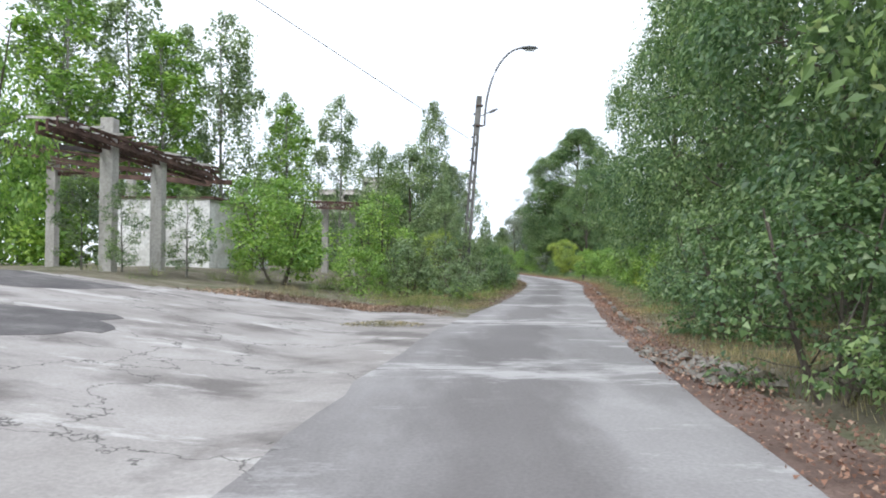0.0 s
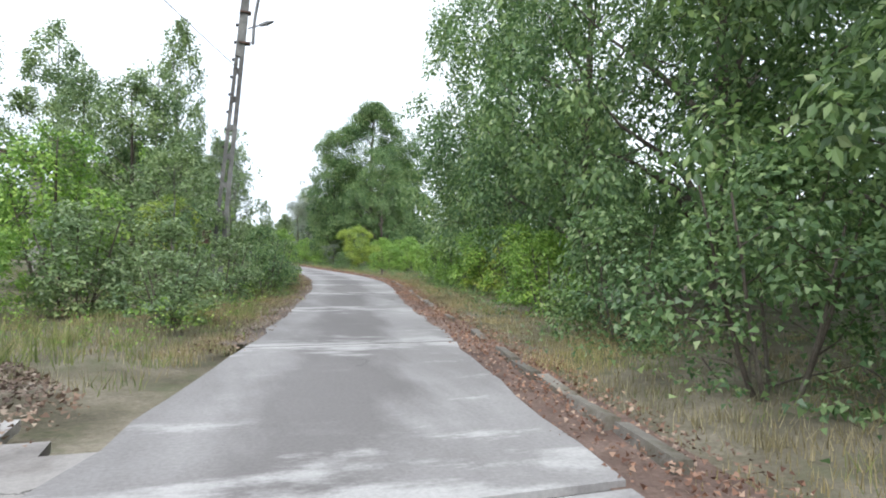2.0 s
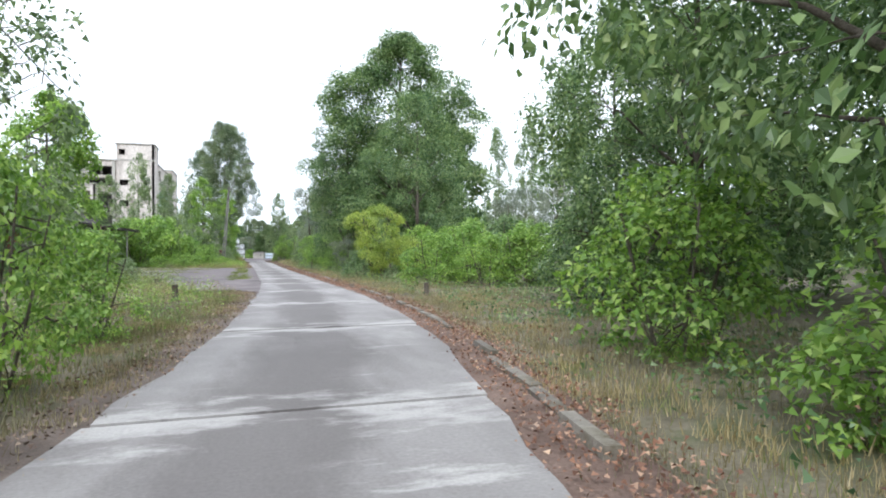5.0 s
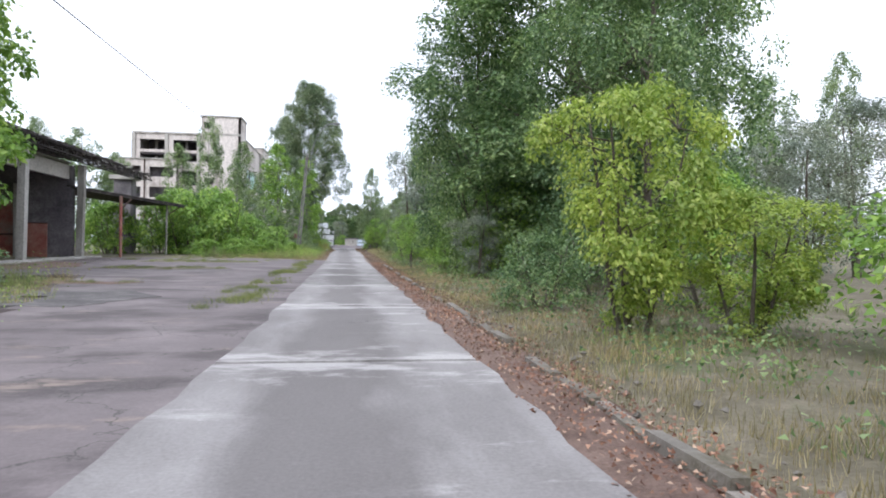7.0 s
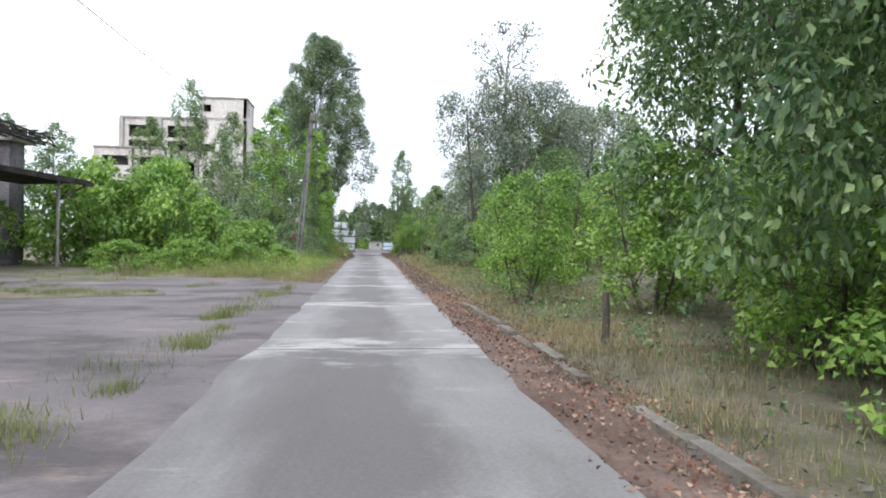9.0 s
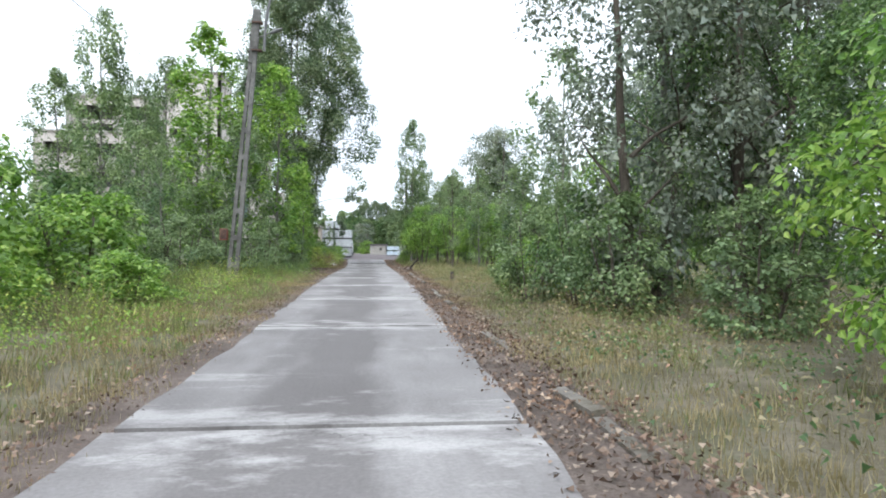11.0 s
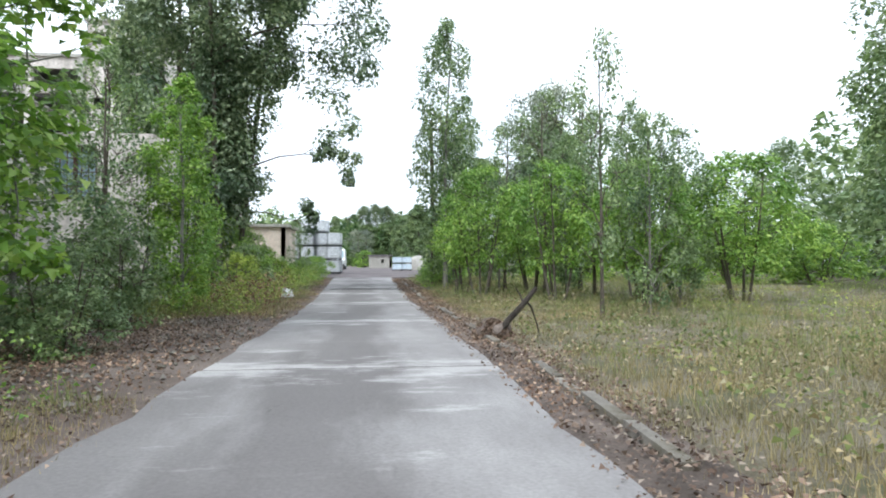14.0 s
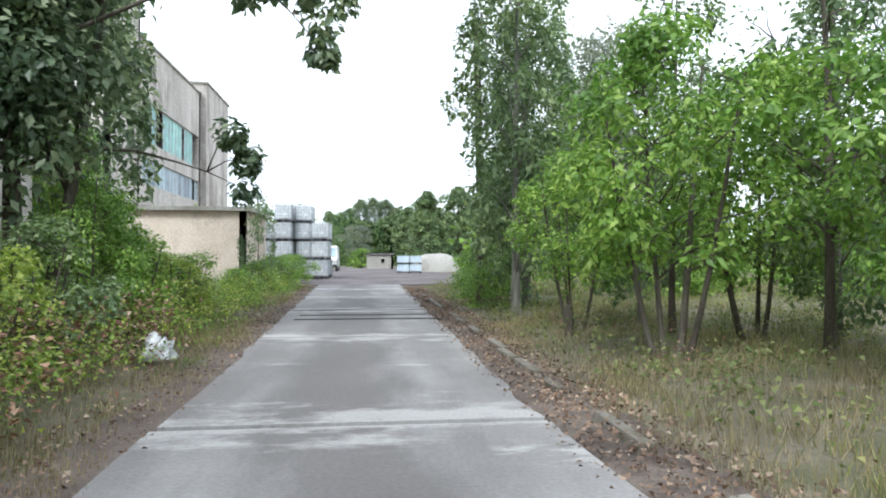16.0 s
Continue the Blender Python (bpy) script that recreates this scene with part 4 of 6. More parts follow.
def van():
    ob = thing("van", pose(-4.55, 121.0, 0.3), "white delivery van seen from the front", "van")
    m, n, l, p = material("white_paint", 0.3)
    p.inputs["Base Color"].default_value = (0.8, 0.8, 0.8, 1)
    a = noise_at(n, l, 2, 4)
    r = ramp(n, ((0.3, (0.70, 0.70, 0.70)), (0.7, (0.82, 0.82, 0.82))))
    l.new(a.outputs["Fac"], r.inputs["Fac"])
    l.new(r.outputs["Color"], p.inputs["Base Color"])
    prof = [(0, 0.4), (0, 1.15), (0.75, 1.35), (1.35, 2.3), (1.7, 2.5), (5.3, 2.5), (5.4, 0.4)]
    bm = bmesh.new()
    for s in (-1, 1):
        ring = [bm.verts.new((s * (0.98 if z < 1.5 else 0.88), y, z)) for y, z in prof]
        bm.faces.new(ring)
    bm.verts.ensure_lookup_table()
    k = len(prof)
    for i in range(k):
        bm.faces.new((bm.verts[i], bm.verts[(i + 1) % k], bm.verts[k + (i + 1) % k], bm.verts[k + i]))
    bmesh.ops.recalc_face_normals(bm, faces=bm.faces[:])
    bmesh.ops.bevel(bm, geom=bm.edges[:], offset=0.06, segments=2, affect="EDGES")
    me = bpy.data.meshes.new("body")
    bm.to_mesh(me)
    bm.free()
    me.materials.append(m)
    part("body", me, None, ob)
    part("windscreen", beam((-0.78, 1.02, 1.86), (0.78, 1.02, 1.86), 0.05, 0.95), M_BLUEGLASS, ob).matrix_basis = Matrix.Translation((0, 1.02, 1.86)) @ Matrix.Rotation(radians(-32), 4, "X") @ Matrix.Translation((0, -1.06, -1.86))
    part("bumper", box(-0.98, -0.08, 0.38, 0.98, 0.06, 0.68), M_PALLET, ob, bevel=0.03)
    part("grille", box(-0.5, -0.03, 0.78, 0.5, 0.02, 1.0), M_PALLET, ob)
    for s in (-1, 1):
        part("headlight", box(s * 0.72 - 0.2, -0.03, 0.8, s * 0.72 + 0.2, 0.03, 1.02), M_FRAME, ob, bevel=0.02)
        for y in (1.0, 4.3):
            wh = part("wheel", tube([(s * 0.78, y, 0.34), (s * 0.99, y, 0.34)], [0.34, 0.34], 16), M_PALLET, ob)
            part("rim", tube([(s * 0.97, y, 0.34), (s * 1.0, y, 0.34)], [0.2, 0.2], 12), M_CAGE, wh)


def post_stump(x, y, h, r, label, mat=M_BARK, lean=0.0):
    ob = thing("wooden_post", pose(x, y, float(ground_z(x, y)) - 0.05, 0, lean, 0), label, "post")
    part("shaft", tube([(0, 0, 0), (0.01, 0, h * 0.5), (0, 0.01, h)], [r * 1.1, r, r * 0.95], 10), mat, ob, smooth=True)
    part("cut_top", tube([(0, 0.01, h - 0.01), (0, 0.01, h + 0.004), (0, 0.01, h + 0.006)], [r * 0.94, r * 0.9, 0.001], 10), M_BARK_PALE, ob, "pale sawn top")


factory()
ruined_shed()
garage_shed()
street_lamp(-7.15, -47.0, -6.3, 10.4, (-3.6, 13.1))
street_lamp(-5.45, 43.4, -4.55, 10.7, (-1.5, 14.1))
cable("cable", (-6.55, -47.0, 7.9), (-16.4, -77.4, 7.4), 0.1, 0.014, "thin black overhead cable running from the pole")
cable("cable", (-10.7, -22.8, 9.8), (-32.2, 119.3, 28.0), 0.2, 0.042, "thin black overhead cable to the factory")
tote_stacks()
rest_of_yard()
van()
ob = thing("utility_pole", pose(3.2, 79, -0.2), "rusty brown wooden utility pole among leaves", "pole")
part("shaft", tube([(0, 0, 0), (-0.05, 0, 4.5), (-0.15, 0, 9.2)], [0.14, 0.12, 0.10], 10), M_BARK, ob, smooth=True)
part("crossarm", beam((-0.7, 0, 8.7), (0.4, 0, 8.7), 0.1, 0.1), M_BARK, ob)
for x, y, h, r, lab in ((-4.05, -29.3, 0.52, 0.09, "short dark post with pale sawn top"), (-5.6, -20.9, 0.42, 0.08, "short dark post in the weeds"), (3.4, -29.6, 0.42, 0.08, "short rusty brown post in dry grass"),
                        (3.05, 4.9, 0.72, 0.05, "weathered grey post in dry grass"), (3.3, 43.4, 0.45, 0.08, "short rusty brown post in dry grass"), (3.35, 70.5, 0.56, 0.07, "brown post beside young trees")):
    post_stump(x, y, h, r, lab)
ob = thing("fallen_log", pose(2.1, 55.4, 0), "dark leaning broken branch stuck in a heap of earth", "log")
part("log", tube([(0, 0, 0.0), (0.22, -0.05, 0.3), (0.46, -0.08, 0.56), (0.68, -0.1, 0.84)], [0.06, 0.056, 0.05, 0.036], 8), M_LOG, ob, smooth=True)
part("twig", tube([(0.46, -0.08, 0.56), (0.42, -0.02, 0.7), (0.34, 0.0, 0.84)], [0.02, 0.014, 0.007], 6), M_LOG, ob, smooth=True)
part("twig", tube([(0.5, -0.08, 0.61), (0.62, 0.02, 0.5), (0.74, 0.1, 0.2), (0.8, 0.14, -0.02)], [0.02, 0.017, 0.014, 0.01], 6), M_LOG, ob, smooth=True)


def lump(name, x, y, rx, ry, rz, mat, label, category, seed, crease=0.25, z=0.0):
    rng = np.random.default_rng(seed)
    bm = bmesh.new()
    bmesh.ops.create_icosphere(bm, subdivisions=3, radius=1)
    for v in bm.verts:
        d = noise.noise(v.co * 1.7 + Vector((seed, 0, 0))) * crease + noise.noise(v.co * 4.5) * crease * 0.5
        v.co *= 1 + d
        v.co = Vector((v.co.x * rx, v.co.y * ry, max(v.co.z, -0.35) * rz))
    me = bpy.data.meshes.new(name)
    bm.to_mesh(me)
    bm.free()
    me.materials.append(mat)
    for p in me.polygons:
        p.use_smooth = True
    ob = new(name, me)
    ob.matrix_world = pose(x, y, float(ground_z(x, y)) + 0.3 * rz + z)
    return tagged(ob, label, category)


M_BAG = rough_surface("plastic_bag", (0.62, 0.63, 0.65), (0.74, 0.75, 0.77), (0.82, 0.83, 0.84), 4, 20, 0.45, 0.4)
lump("earth_mound", 2.08, 55.6, 0.30, 0.34, 0.2, M_EARTH, "small heap of earth and dead leaves", "mound", 4, 0.4)
lump("plastic_bag", -3.15, 68.2, 0.2, 0.16, 0.24, M_BAG, "crumpled white plastic bag in the weeds", "bag", 9, 0.9)


ob = thing("ruined_wall", pose(1.8, -58.8, -0.05, 0, 0, 63), "low broken concrete wall under the bushes", "wall")
for k, (u, w, h) in enumerate(((0.0, 1.3, 0.55), (1.36, 0.9, 0.42), (2.4, 1.2, 0.6))):
    v, f = box(u, -0.13, 0, u + w, 0.13, h)
    v[4:, 0] += (0.0, -0.12, -0.12, 0.0)
    v[5:7, 2] -= 0.12 + 0.05 * k
    part("wall_block", (v, f), M_CONC, ob, bevel=0.02)


# ---- leaves, trees and shrubs ----
def leaf_cloud(centres, sizes, rng, up=0.5, slim=0.55, corners=4, out=None, droop=0.4, loose=0.42):
    """A leaf at each centre, lying roughly along its clump's outer skin and drooping at the tip. corners 3: a far leaf; 4: a folded diamond; 6: two halves along a midrib."""
    n = len(centres)
    nrm = rng.normal(size=(n, 3)) * loose
    if out is not None:
        nrm = nrm + out * 0.75
    nrm[:, 2] += up * 1.6
    nrm /= np.linalg.norm(nrm, axis=1)[:, None] + 1e-9
    d = rng.normal(size=(n, 3))
    if out is not None:
        d = d + out * 0.8
    d -= nrm * (d * nrm).sum(1)[:, None]
    d /= np.linalg.norm(d, axis=1)[:, None] + 1e-9
    d[:, 2] -= droop
    d /= np.linalg.norm(d, axis=1)[:, None] + 1e-9
    s = np.cross(d, nrm)
    s /= np.linalg.norm(s, axis=1)[:, None] + 1e-9
    u = np.cross(s, d)
    h = np.asarray(sizes)[:, None] * 0.5
    if corners == 3:
        mid = centres - d * h * 0.6
        v = np.stack([centres + d * h, mid + s * h * slim * 1.25, mid - s * h * slim * 1.25], 1).reshape(-1, 3)
        return v, np.arange(3 * n).reshape(-1, 3)
    if corners == 6:
        lift = u * h * 0.16
        v = np.stack([centres - d * h, centres + d * h - u * h * 0.3, centres - d * h * 0.3 + s * h * slim + lift, centres + d * h * 0.4 + s * h * slim * 0.72 + lift * 0.4,
                      centres - d * h * 0.3 - s * h * slim + lift, centres + d * h * 0.4 - s * h * slim * 0.72 + lift * 0.4], 1).reshape(-1, 3)
        k = np.arange(n)[:, None] * 6
        return v, np.concatenate([k + (0, 2, 3, 1), k + (0, 1, 5, 4)], 1).reshape(-1, 4)
    mid = centres - d * h * 0.15 + u * h * 0.14
    v = np.stack([centres - d * h, mid + s * h * slim, centres + d * h, mid - s * h * slim], 1).reshape(-1, 3)
    return v, np.arange(4 * n).reshape(-1, 4)


SHAPES = {
    # crown radius over height (0 at the crown's foot, 1 at its top)
    "round": ((0, 0.45), (0.15, 0.85), (0.4, 1.0), (0.65, 0.86), (0.85, 0.52), (1, 0.08)),
    "cone": ((0, 0.7), (0.12, 0.95), (0.35, 1.0), (0.6, 0.76), (0.85, 0.36), (1, 0.04)),
    "spire": ((0, 0.6), (0.2, 0.95), (0.45, 1.0), (0.7, 0.9), (0.88, 0.62), (1, 0.12)),
    "vase": ((0, 0.3), (0.3, 0.65), (0.6, 0.97), (0.8, 1.0), (0.93, 0.7), (1, 0.2)),
    "high": ((0, 0.12), (0.2, 0.30), (0.38, 0.84), (0.6, 1.0), (0.8, 0.84), (0.93, 0.5), (1, 0.06)),
    "dome": ((0, 0.8), (0.12, 0.95), (0.35, 1.0), (0.6, 0.92), (0.8, 0.72), (0.93, 0.42), (1, 0.1)),
    "mound": ((0, 0.95), (0.25, 1.0), (0.55, 0.88), (0.8, 0.58), (1, 0.1)),
}


def grow(seed, height, radius, foot, shape, leaves, leaf, clumps, trunk_r, stems=1, clump=0.15, lean=0.0, flat=0.7, reach=(), limbs=80, corners=4, twig=0.012, lobes=14, lobe=0.38, tall=0.85, hang=0.3, fill=0.3):
    """Trunk, boughs and twigs; the crown is built of lobes, each with leafy clumps on its skin. tall: a lobe's height over its width; reach: far limbs (x, y, z, leaves' radius). Returns (wood, leaves)."""
    rng = np.random.default_rng(seed)
    prof = np.array(SHAPES[shape])
    crown_h = height - foot
    lh = (np.arange(lobes) + 0.15 + 0.7 * rng.random(lobes)) / lobes
    lp = np.interp(lh, prof[:, 0], prof[:, 1])
    la = np.arange(lobes) * 2.4 + seed + rng.normal(0, 0.3, lobes)
    lr = lobe * radius * (0.72 + 0.56 * rng.random(lobes)) * (0.5 + 0.5 * lp)
    off = np.maximum(lp * radius * (0.82 + 0.3 * rng.random(lobes)) - lr, 0.06 * radius)
    lz = lr * tall
    cz = np.clip(foot + crown_h * lh, foot + 0.55 * lz, height - lz)
    lc = np.stack([off * np.cos(la) + lean * lh, off * np.sin(la), cz], -1)
    lc[-1] = (lean * 0.95, 0.0, height - lz[-1])
    which = rng.choice(lobes, clumps, p=lr ** 2 / (lr ** 2).sum())
    way = rng.normal(size=(clumps, 3))
    way += 0.5 * (lc[which] - (lean * 0.5, 0, foot + 0.4 * crown_h)) / radius
    way[:, 2] += 0.25
    way /= np.linalg.norm(way, axis=1)[:, None]
    q = (0.5 + 0.5 * rng.random(clumps) ** 0.5)[:, None]
    cr = np.minimum(clump * radius * (0.55 + 0.9 * rng.random(clumps)), lr[which] * 0.75)
    tips = lc[which] + way * q * np.stack([lr, lr, lz], -1)[which]
    # a share of the clumps fills the crown between the lobes
    loose = rng.random(clumps) < fill
    fh = rng.random(clumps) ** 0.9
    fa, fq = rng.random(clumps) * 2 * np.pi, np.interp(fh, prof[:, 0], prof[:, 1]) * radius * (0.25 + 0.65 * rng.random(clumps) ** 0.5)
    inner = np.stack([fq * np.cos(fa) + lean * fh, fq * np.sin(fa), foot + crown_h * fh * 0.97], -1)
    tips[loose] = inner[loose]
    tips[:, 2] = np.clip(tips[:, 2], 0.12 * foot + 0.1, height - cr * 0.5 * min(flat, 1))
    home = np.where(loose[:, None], inner * (0.35, 0.35, 1) - (0, 0, 0.06 * height), lc[which])
    wood, lines = [], []
    for s in range(stems):
        a = s * 2.4 + seed
        spread = 0.0 if stems == 1 else radius * 0.42
        k = 9
        u = np.linspace(0, 1, k)
        top = height * (0.93 if s == 0 else 0.75 + 0.15 * rng.random())
        wob = rng.normal(0, 0.012 * height, (k, 2)).cumsum(0) * 0.35
        base = 0 if stems == 1 else min(0.3, 0.1 * radius)
        line = np.stack([lean * u ** 1.5 + spread * np.cos(a) * u ** 0.8 + wob[:, 0] * u + base * np.cos(a), spread * np.sin(a) * u ** 0.8 + wob[:, 1] * u + base * np.sin(a), top * u - 0.15], -1)
        rad = trunk_r * (1 if s == 0 else 0.75) * (1 - 0.9 * u) + 0.012
        rad[0] *= 1.35
        wood.append(tube(line, rad, 8))
        lines.append((line, rad))

    def limb(tip, thick=0.5):
        line, rad = lines[rng.integers(len(lines))]
        out = np.hypot(tip[0] - lean * 0.5, tip[1])
        zb = max(foot * 0.75, tip[2] - 0.5 * out - 0.1 * height * rng.random())
        zb = min(zb, line[-1, 2] * 0.96)
        b = np.array([np.interp(zb, line[:, 2], line[:, c]) for c in range(3)])
        rb = np.interp(zb, line[:, 2], rad) * thick
        rise = np.array((0, 0, 0.06 * out))
        p1 = b * 0.67 + tip * 0.33 + rise + rng.normal(0, 0.03 * out + 0.01, 3)
        p2 = b * 0.33 + tip * 0.67 + rise + rng.normal(0, 0.035 * out + 0.01, 3)
        wood.append(tube([b, p1, p2, tip], [max(rb, twig), max(rb * 0.62, twig * 0.75), max(rb * 0.32, twig * 0.58), twig * 0.33], 5))

    for c in lc:
        limb(c, 0.55)
    for tip, c in list(zip(tips, home))[: min(len(tips), limbs)]:
        mid = (c + tip) / 2 + rng.normal(0, 0.05, 3) * radius * lobe
        wood.append(tube([c, mid, tip], [twig * 1.3, twig * 0.8, twig * 0.35], 4))
    if reach:
        far = np.array([r[:3] for r in reach], float)
        # outer boughs fork from one another, the longest first
        built = []
        for tip in sorted(far, key=lambda p: -np.hypot(p[0], p[1])):
            near = [p for p in built if np.linalg.norm(p - tip) < 2.4 and np.hypot(p[0], p[1]) < np.hypot(tip[0], tip[1]) - 0.1]
            if near:
                b = min(near, key=lambda p: np.linalg.norm(p - tip))
                line = [b, b * 0.5 + tip * 0.5 + rng.normal(0, 0.08, 3) + (0, 0, 0.08), tip]
                wood.append(tube(line, [0.016, 0.011, 0.005], 5))
            else:
                trunk, rad = lines[rng.integers(len(lines))]
                zb = min(max(foot * 0.9, tip[2] - 0.15 * np.hypot(tip[0], tip[1])), trunk[-1, 2] * 0.9)
                b = np.array([np.interp(zb, trunk[:, 2], trunk[:, c]) for c in range(3)])
                u = np.linspace(0, 1, 7)[:, None]
                line = b * (1 - u) + tip * u + np.array((0, 0, 0.5)) * np.sin(np.pi * u) + rng.normal(0, 0.06, (7, 3)) * np.sin(np.pi * u)
                wood.append(tube(line, list(0.05 * (1 - u[:, 0]) ** 1.2 + 0.006), 6))
            built += list(np.array(line)[1:])
        tips = np.concatenate([tips, far])
        cr = np.concatenate([cr, [r[3] for r in reach]])
    share = cr ** 2 * (0.5 + rng.random(len(tips)))
    if reach:
        share[-len(reach):] *= np.where(cr[-len(reach):] < 0.4, 4.0, 1.5)
    idx = rng.choice(len(tips), leaves, p=share / share.sum())
    # leaves lie over the upper and outer skin of each clump, and hang a little at its rim
    out = rng.normal(size=(leaves, 3))
    away = tips - (lean * 0.5, 0, foot + 0.3 * crown_h)
    away /= np.linalg.norm(away, axis=1)[:, None] + 1e-6
    out += 0.45 * away[idx]
    out[:, 2] += 0.2
    out /= np.linalg.norm(out, axis=1)[:, None]
    r = (0.3 + 0.75 * rng.random(leaves) ** 0.6)[:, None]
    size = cr[idx][:, None]
    d = out * r * size * (1, 1, flat) + rng.normal(0, 0.09, (leaves, 3)) * size
    d[:, 2] -= hang * size[:, 0] * (out[:, 0] ** 2 + out[:, 1] ** 2) * r[:, 0] ** 2
    c = tips[idx] + d
    c[:, 2] = np.maximum(c[:, 2], 0.05)
    return joined(wood), leaf_cloud(c, leaf * (0.55 + 0.9 * rng.random(leaves)), rng, corners=corners, out=out)


KINDS = {}


def template(kind, variants, label, category, bark, leafmat, name="tree", **kw):
    """A few grown specimens of a kind, 1:1 in metres, to be copied and scaled."""
    KINDS[kind] = []
    for k in range(variants):
        wood, crown = grow(seed=kw.get("seed", 1) * 17 + k * 5, **{a: b for a, b in kw.items() if a != "seed"})
        KINDS[kind].append((mesh_of(kind + "_wood", *wood, bark, True), mesh_of(kind + "_crown", *crown, leafmat), kw["height"], kw["radius"], name, label, category))


PLANTED = [0]


def plant(kind, x, y, height, radius=None, turn=None, label="", variant=None, lean=0.0):
    PLANTED[0] += 1
    n = PLANTED[0]
    w, c, h0, r0, name, lab, cat = KINDS[kind][(n if variant is None else variant) % len(KINDS[kind])]
    s = height / h0
    sr = s if radius is None else radius / r0
    ob = new(name)
    ob.empty_display_size = 0.3
    tz = float(ground_z(x, y)) - 0.02
    ob.matrix_world = pose(x, y, tz, 0, lean, (n * 77) % 360 if turn is None else turn) @ Matrix.Diagonal((sr, sr, s, 1))
    tagged(ob, label or lab, cat)
    part("trunk" if name == "tree" else "stem", w, None, ob)
    part("crown", c, None, ob)
    return ob


template("broad", 2, "broad dense dark green deciduous tree", "tree", M_BARK, M_LIME, height=13, radius=4.6, foot=1.2, shape="round", leaves=16000, leaf=0.26, clumps=260, trunk_r=0.2, clump=0.15, seed=3, corners=3, lobes=18)
template("broad_light", 2, "leafy mid-green spreading tree", "tree", M_BARK, M_POPLAR, height=13, radius=4.6, foot=1.0, shape="round", leaves=15000, leaf=0.23, clumps=260, trunk_r=0.2, clump=0.15, seed=9, corners=3, lobes=20)
template("lime", 1, "great lime tree with dense dark green crown", "tree", M_BARK, M_LIME, height=18.5, radius=5.6, foot=1.6, shape="round", leaves=140000, leaf=0.15, clumps=680, trunk_r=0.28, clump=0.13, seed=5, lobes=40, lobe=0.33, hang=0.5, fill=0.45)
template("chestnut", 1, "bright green chestnut tree before the garage", "tree", M_BARK, M_FRESH, height=12, radius=4.1, foot=2.6, shape="round", leaves=15000, leaf=0.27, clumps=190, trunk_r=0.2, clump=0.16, seed=6, lobes=18)
template("slender", 2, "slender young tree with fresh green leaves", "tree", M_BARK_PALE, M_FRESH, height=14, radius=1.9, foot=1.0, shape="spire", leaves=8500, leaf=0.2, clumps=170, trunk_r=0.1, clump=0.2, seed=14, flat=1.1, corners=3, lobes=22, lobe=0.38, tall=1.6, fill=0.5)
template("shade", 2, "old spreading tree with dark green leaves", "tree", M_BARK, M_DARK, height=12, radius=4.8, foot=1.3, shape="dome", leaves=48000, leaf=0.135, clumps=340, trunk_r=0.2, clump=0.13, seed=7, lobes=28, lobe=0.34, hang=0.5)
template("shade_mid", 1, "old spreading tree with dark green leaves", "tree", M_BARK, M_DARK, height=12, radius=4.8, foot=1.5, shape="dome", leaves=26000, leaf=0.185, clumps=280, trunk_r=0.2, clump=0.14, seed=8, lobes=24, lobe=0.35, hang=0.5)
template("shade_far", 1, "old spreading tree with dark green leaves", "tree", M_BARK, M_DARK, height=12, radius=4.8, foot=1.5, shape="dome", leaves=14000, leaf=0.31, corners=3, clumps=230, trunk_r=0.2, clump=0.15, seed=7, lobes=22, lobe=0.36)
template("poplar", 3, "tall slender poplar with grey-green leaves", "tree", M_BARK_PALE, M_POPLAR, height=16, radius=2.6, foot=1.6, shape="spire", leaves=12000, leaf=0.225, clumps=260, trunk_r=0.15, clump=0.18, seed=11, flat=1.2, corners=3, lobes=26, lobe=0.34, tall=1.7, fill=0.5)
template("dark_poplar", 1, "tall dense dark poplar of upright plumes", "tree", M_BARK, M_BLACKLEAF, height=16, radius=3.4, foot=1.0, shape="spire", leaves=20000, leaf=0.25, clumps=330, trunk_r=0.2, clump=0.16, seed=12, flat=1.4, corners=3, lobes=26, lobe=0.32, tall=2.4, fill=0.35)
template("young", 3, "young poplar with light green leaves", "tree", M_BARK_PALE, M_POPLAR, height=7, radius=1.9, foot=0.7, shape="spire", leaves=4600, leaf=0.15, clumps=110, trunk_r=0.055, clump=0.18, seed=13, flat=1.0, corners=3, lobes=18, lobe=0.36, tall=1.4, fill=0.5)
template("sumac", 3, "bright green spreading young tree", "tree", M_BARK, M_FRESH, height=5, radius=2.4, foot=0.6, shape="round", leaves=6200, leaf=0.15, clumps=110, trunk_r=0.06, stems=3, clump=0.2, seed=17, lobes=14, lobe=0.4, tall=0.7)
template("maple", 2, "bright green young tree on bare stems", "tree", M_BARK, M_FRESH, height=5, radius=2.2, foot=1.35, shape="round", leaves=7800, leaf=0.13, clumps=150, trunk_r=0.055, stems=4, clump=0.19, seed=51, lobes=16, lobe=0.36, tall=0.6)
template("gold", 1, "yellow-green bushy young tree", "tree", M_BARK, M_GOLD, height=4, radius=1.9, foot=0.25, shape="vase", leaves=15000, leaf=0.095, clumps=130, trunk_r=0.05, stems=4, clump=0.17, seed=19, lobes=18, lobe=0.36)
template("gold_small", 1, "low yellow-green bush beside the road", "shrub", M_BARK, M_GOLD, name="shrub", height=2, radius=1.2, foot=0.1, shape="mound", leaves=4200, leaf=0.085, clumps=80, trunk_r=0.02, stems=4, clump=0.2, seed=20, corners=3, lobes=12, lobe=0.4)
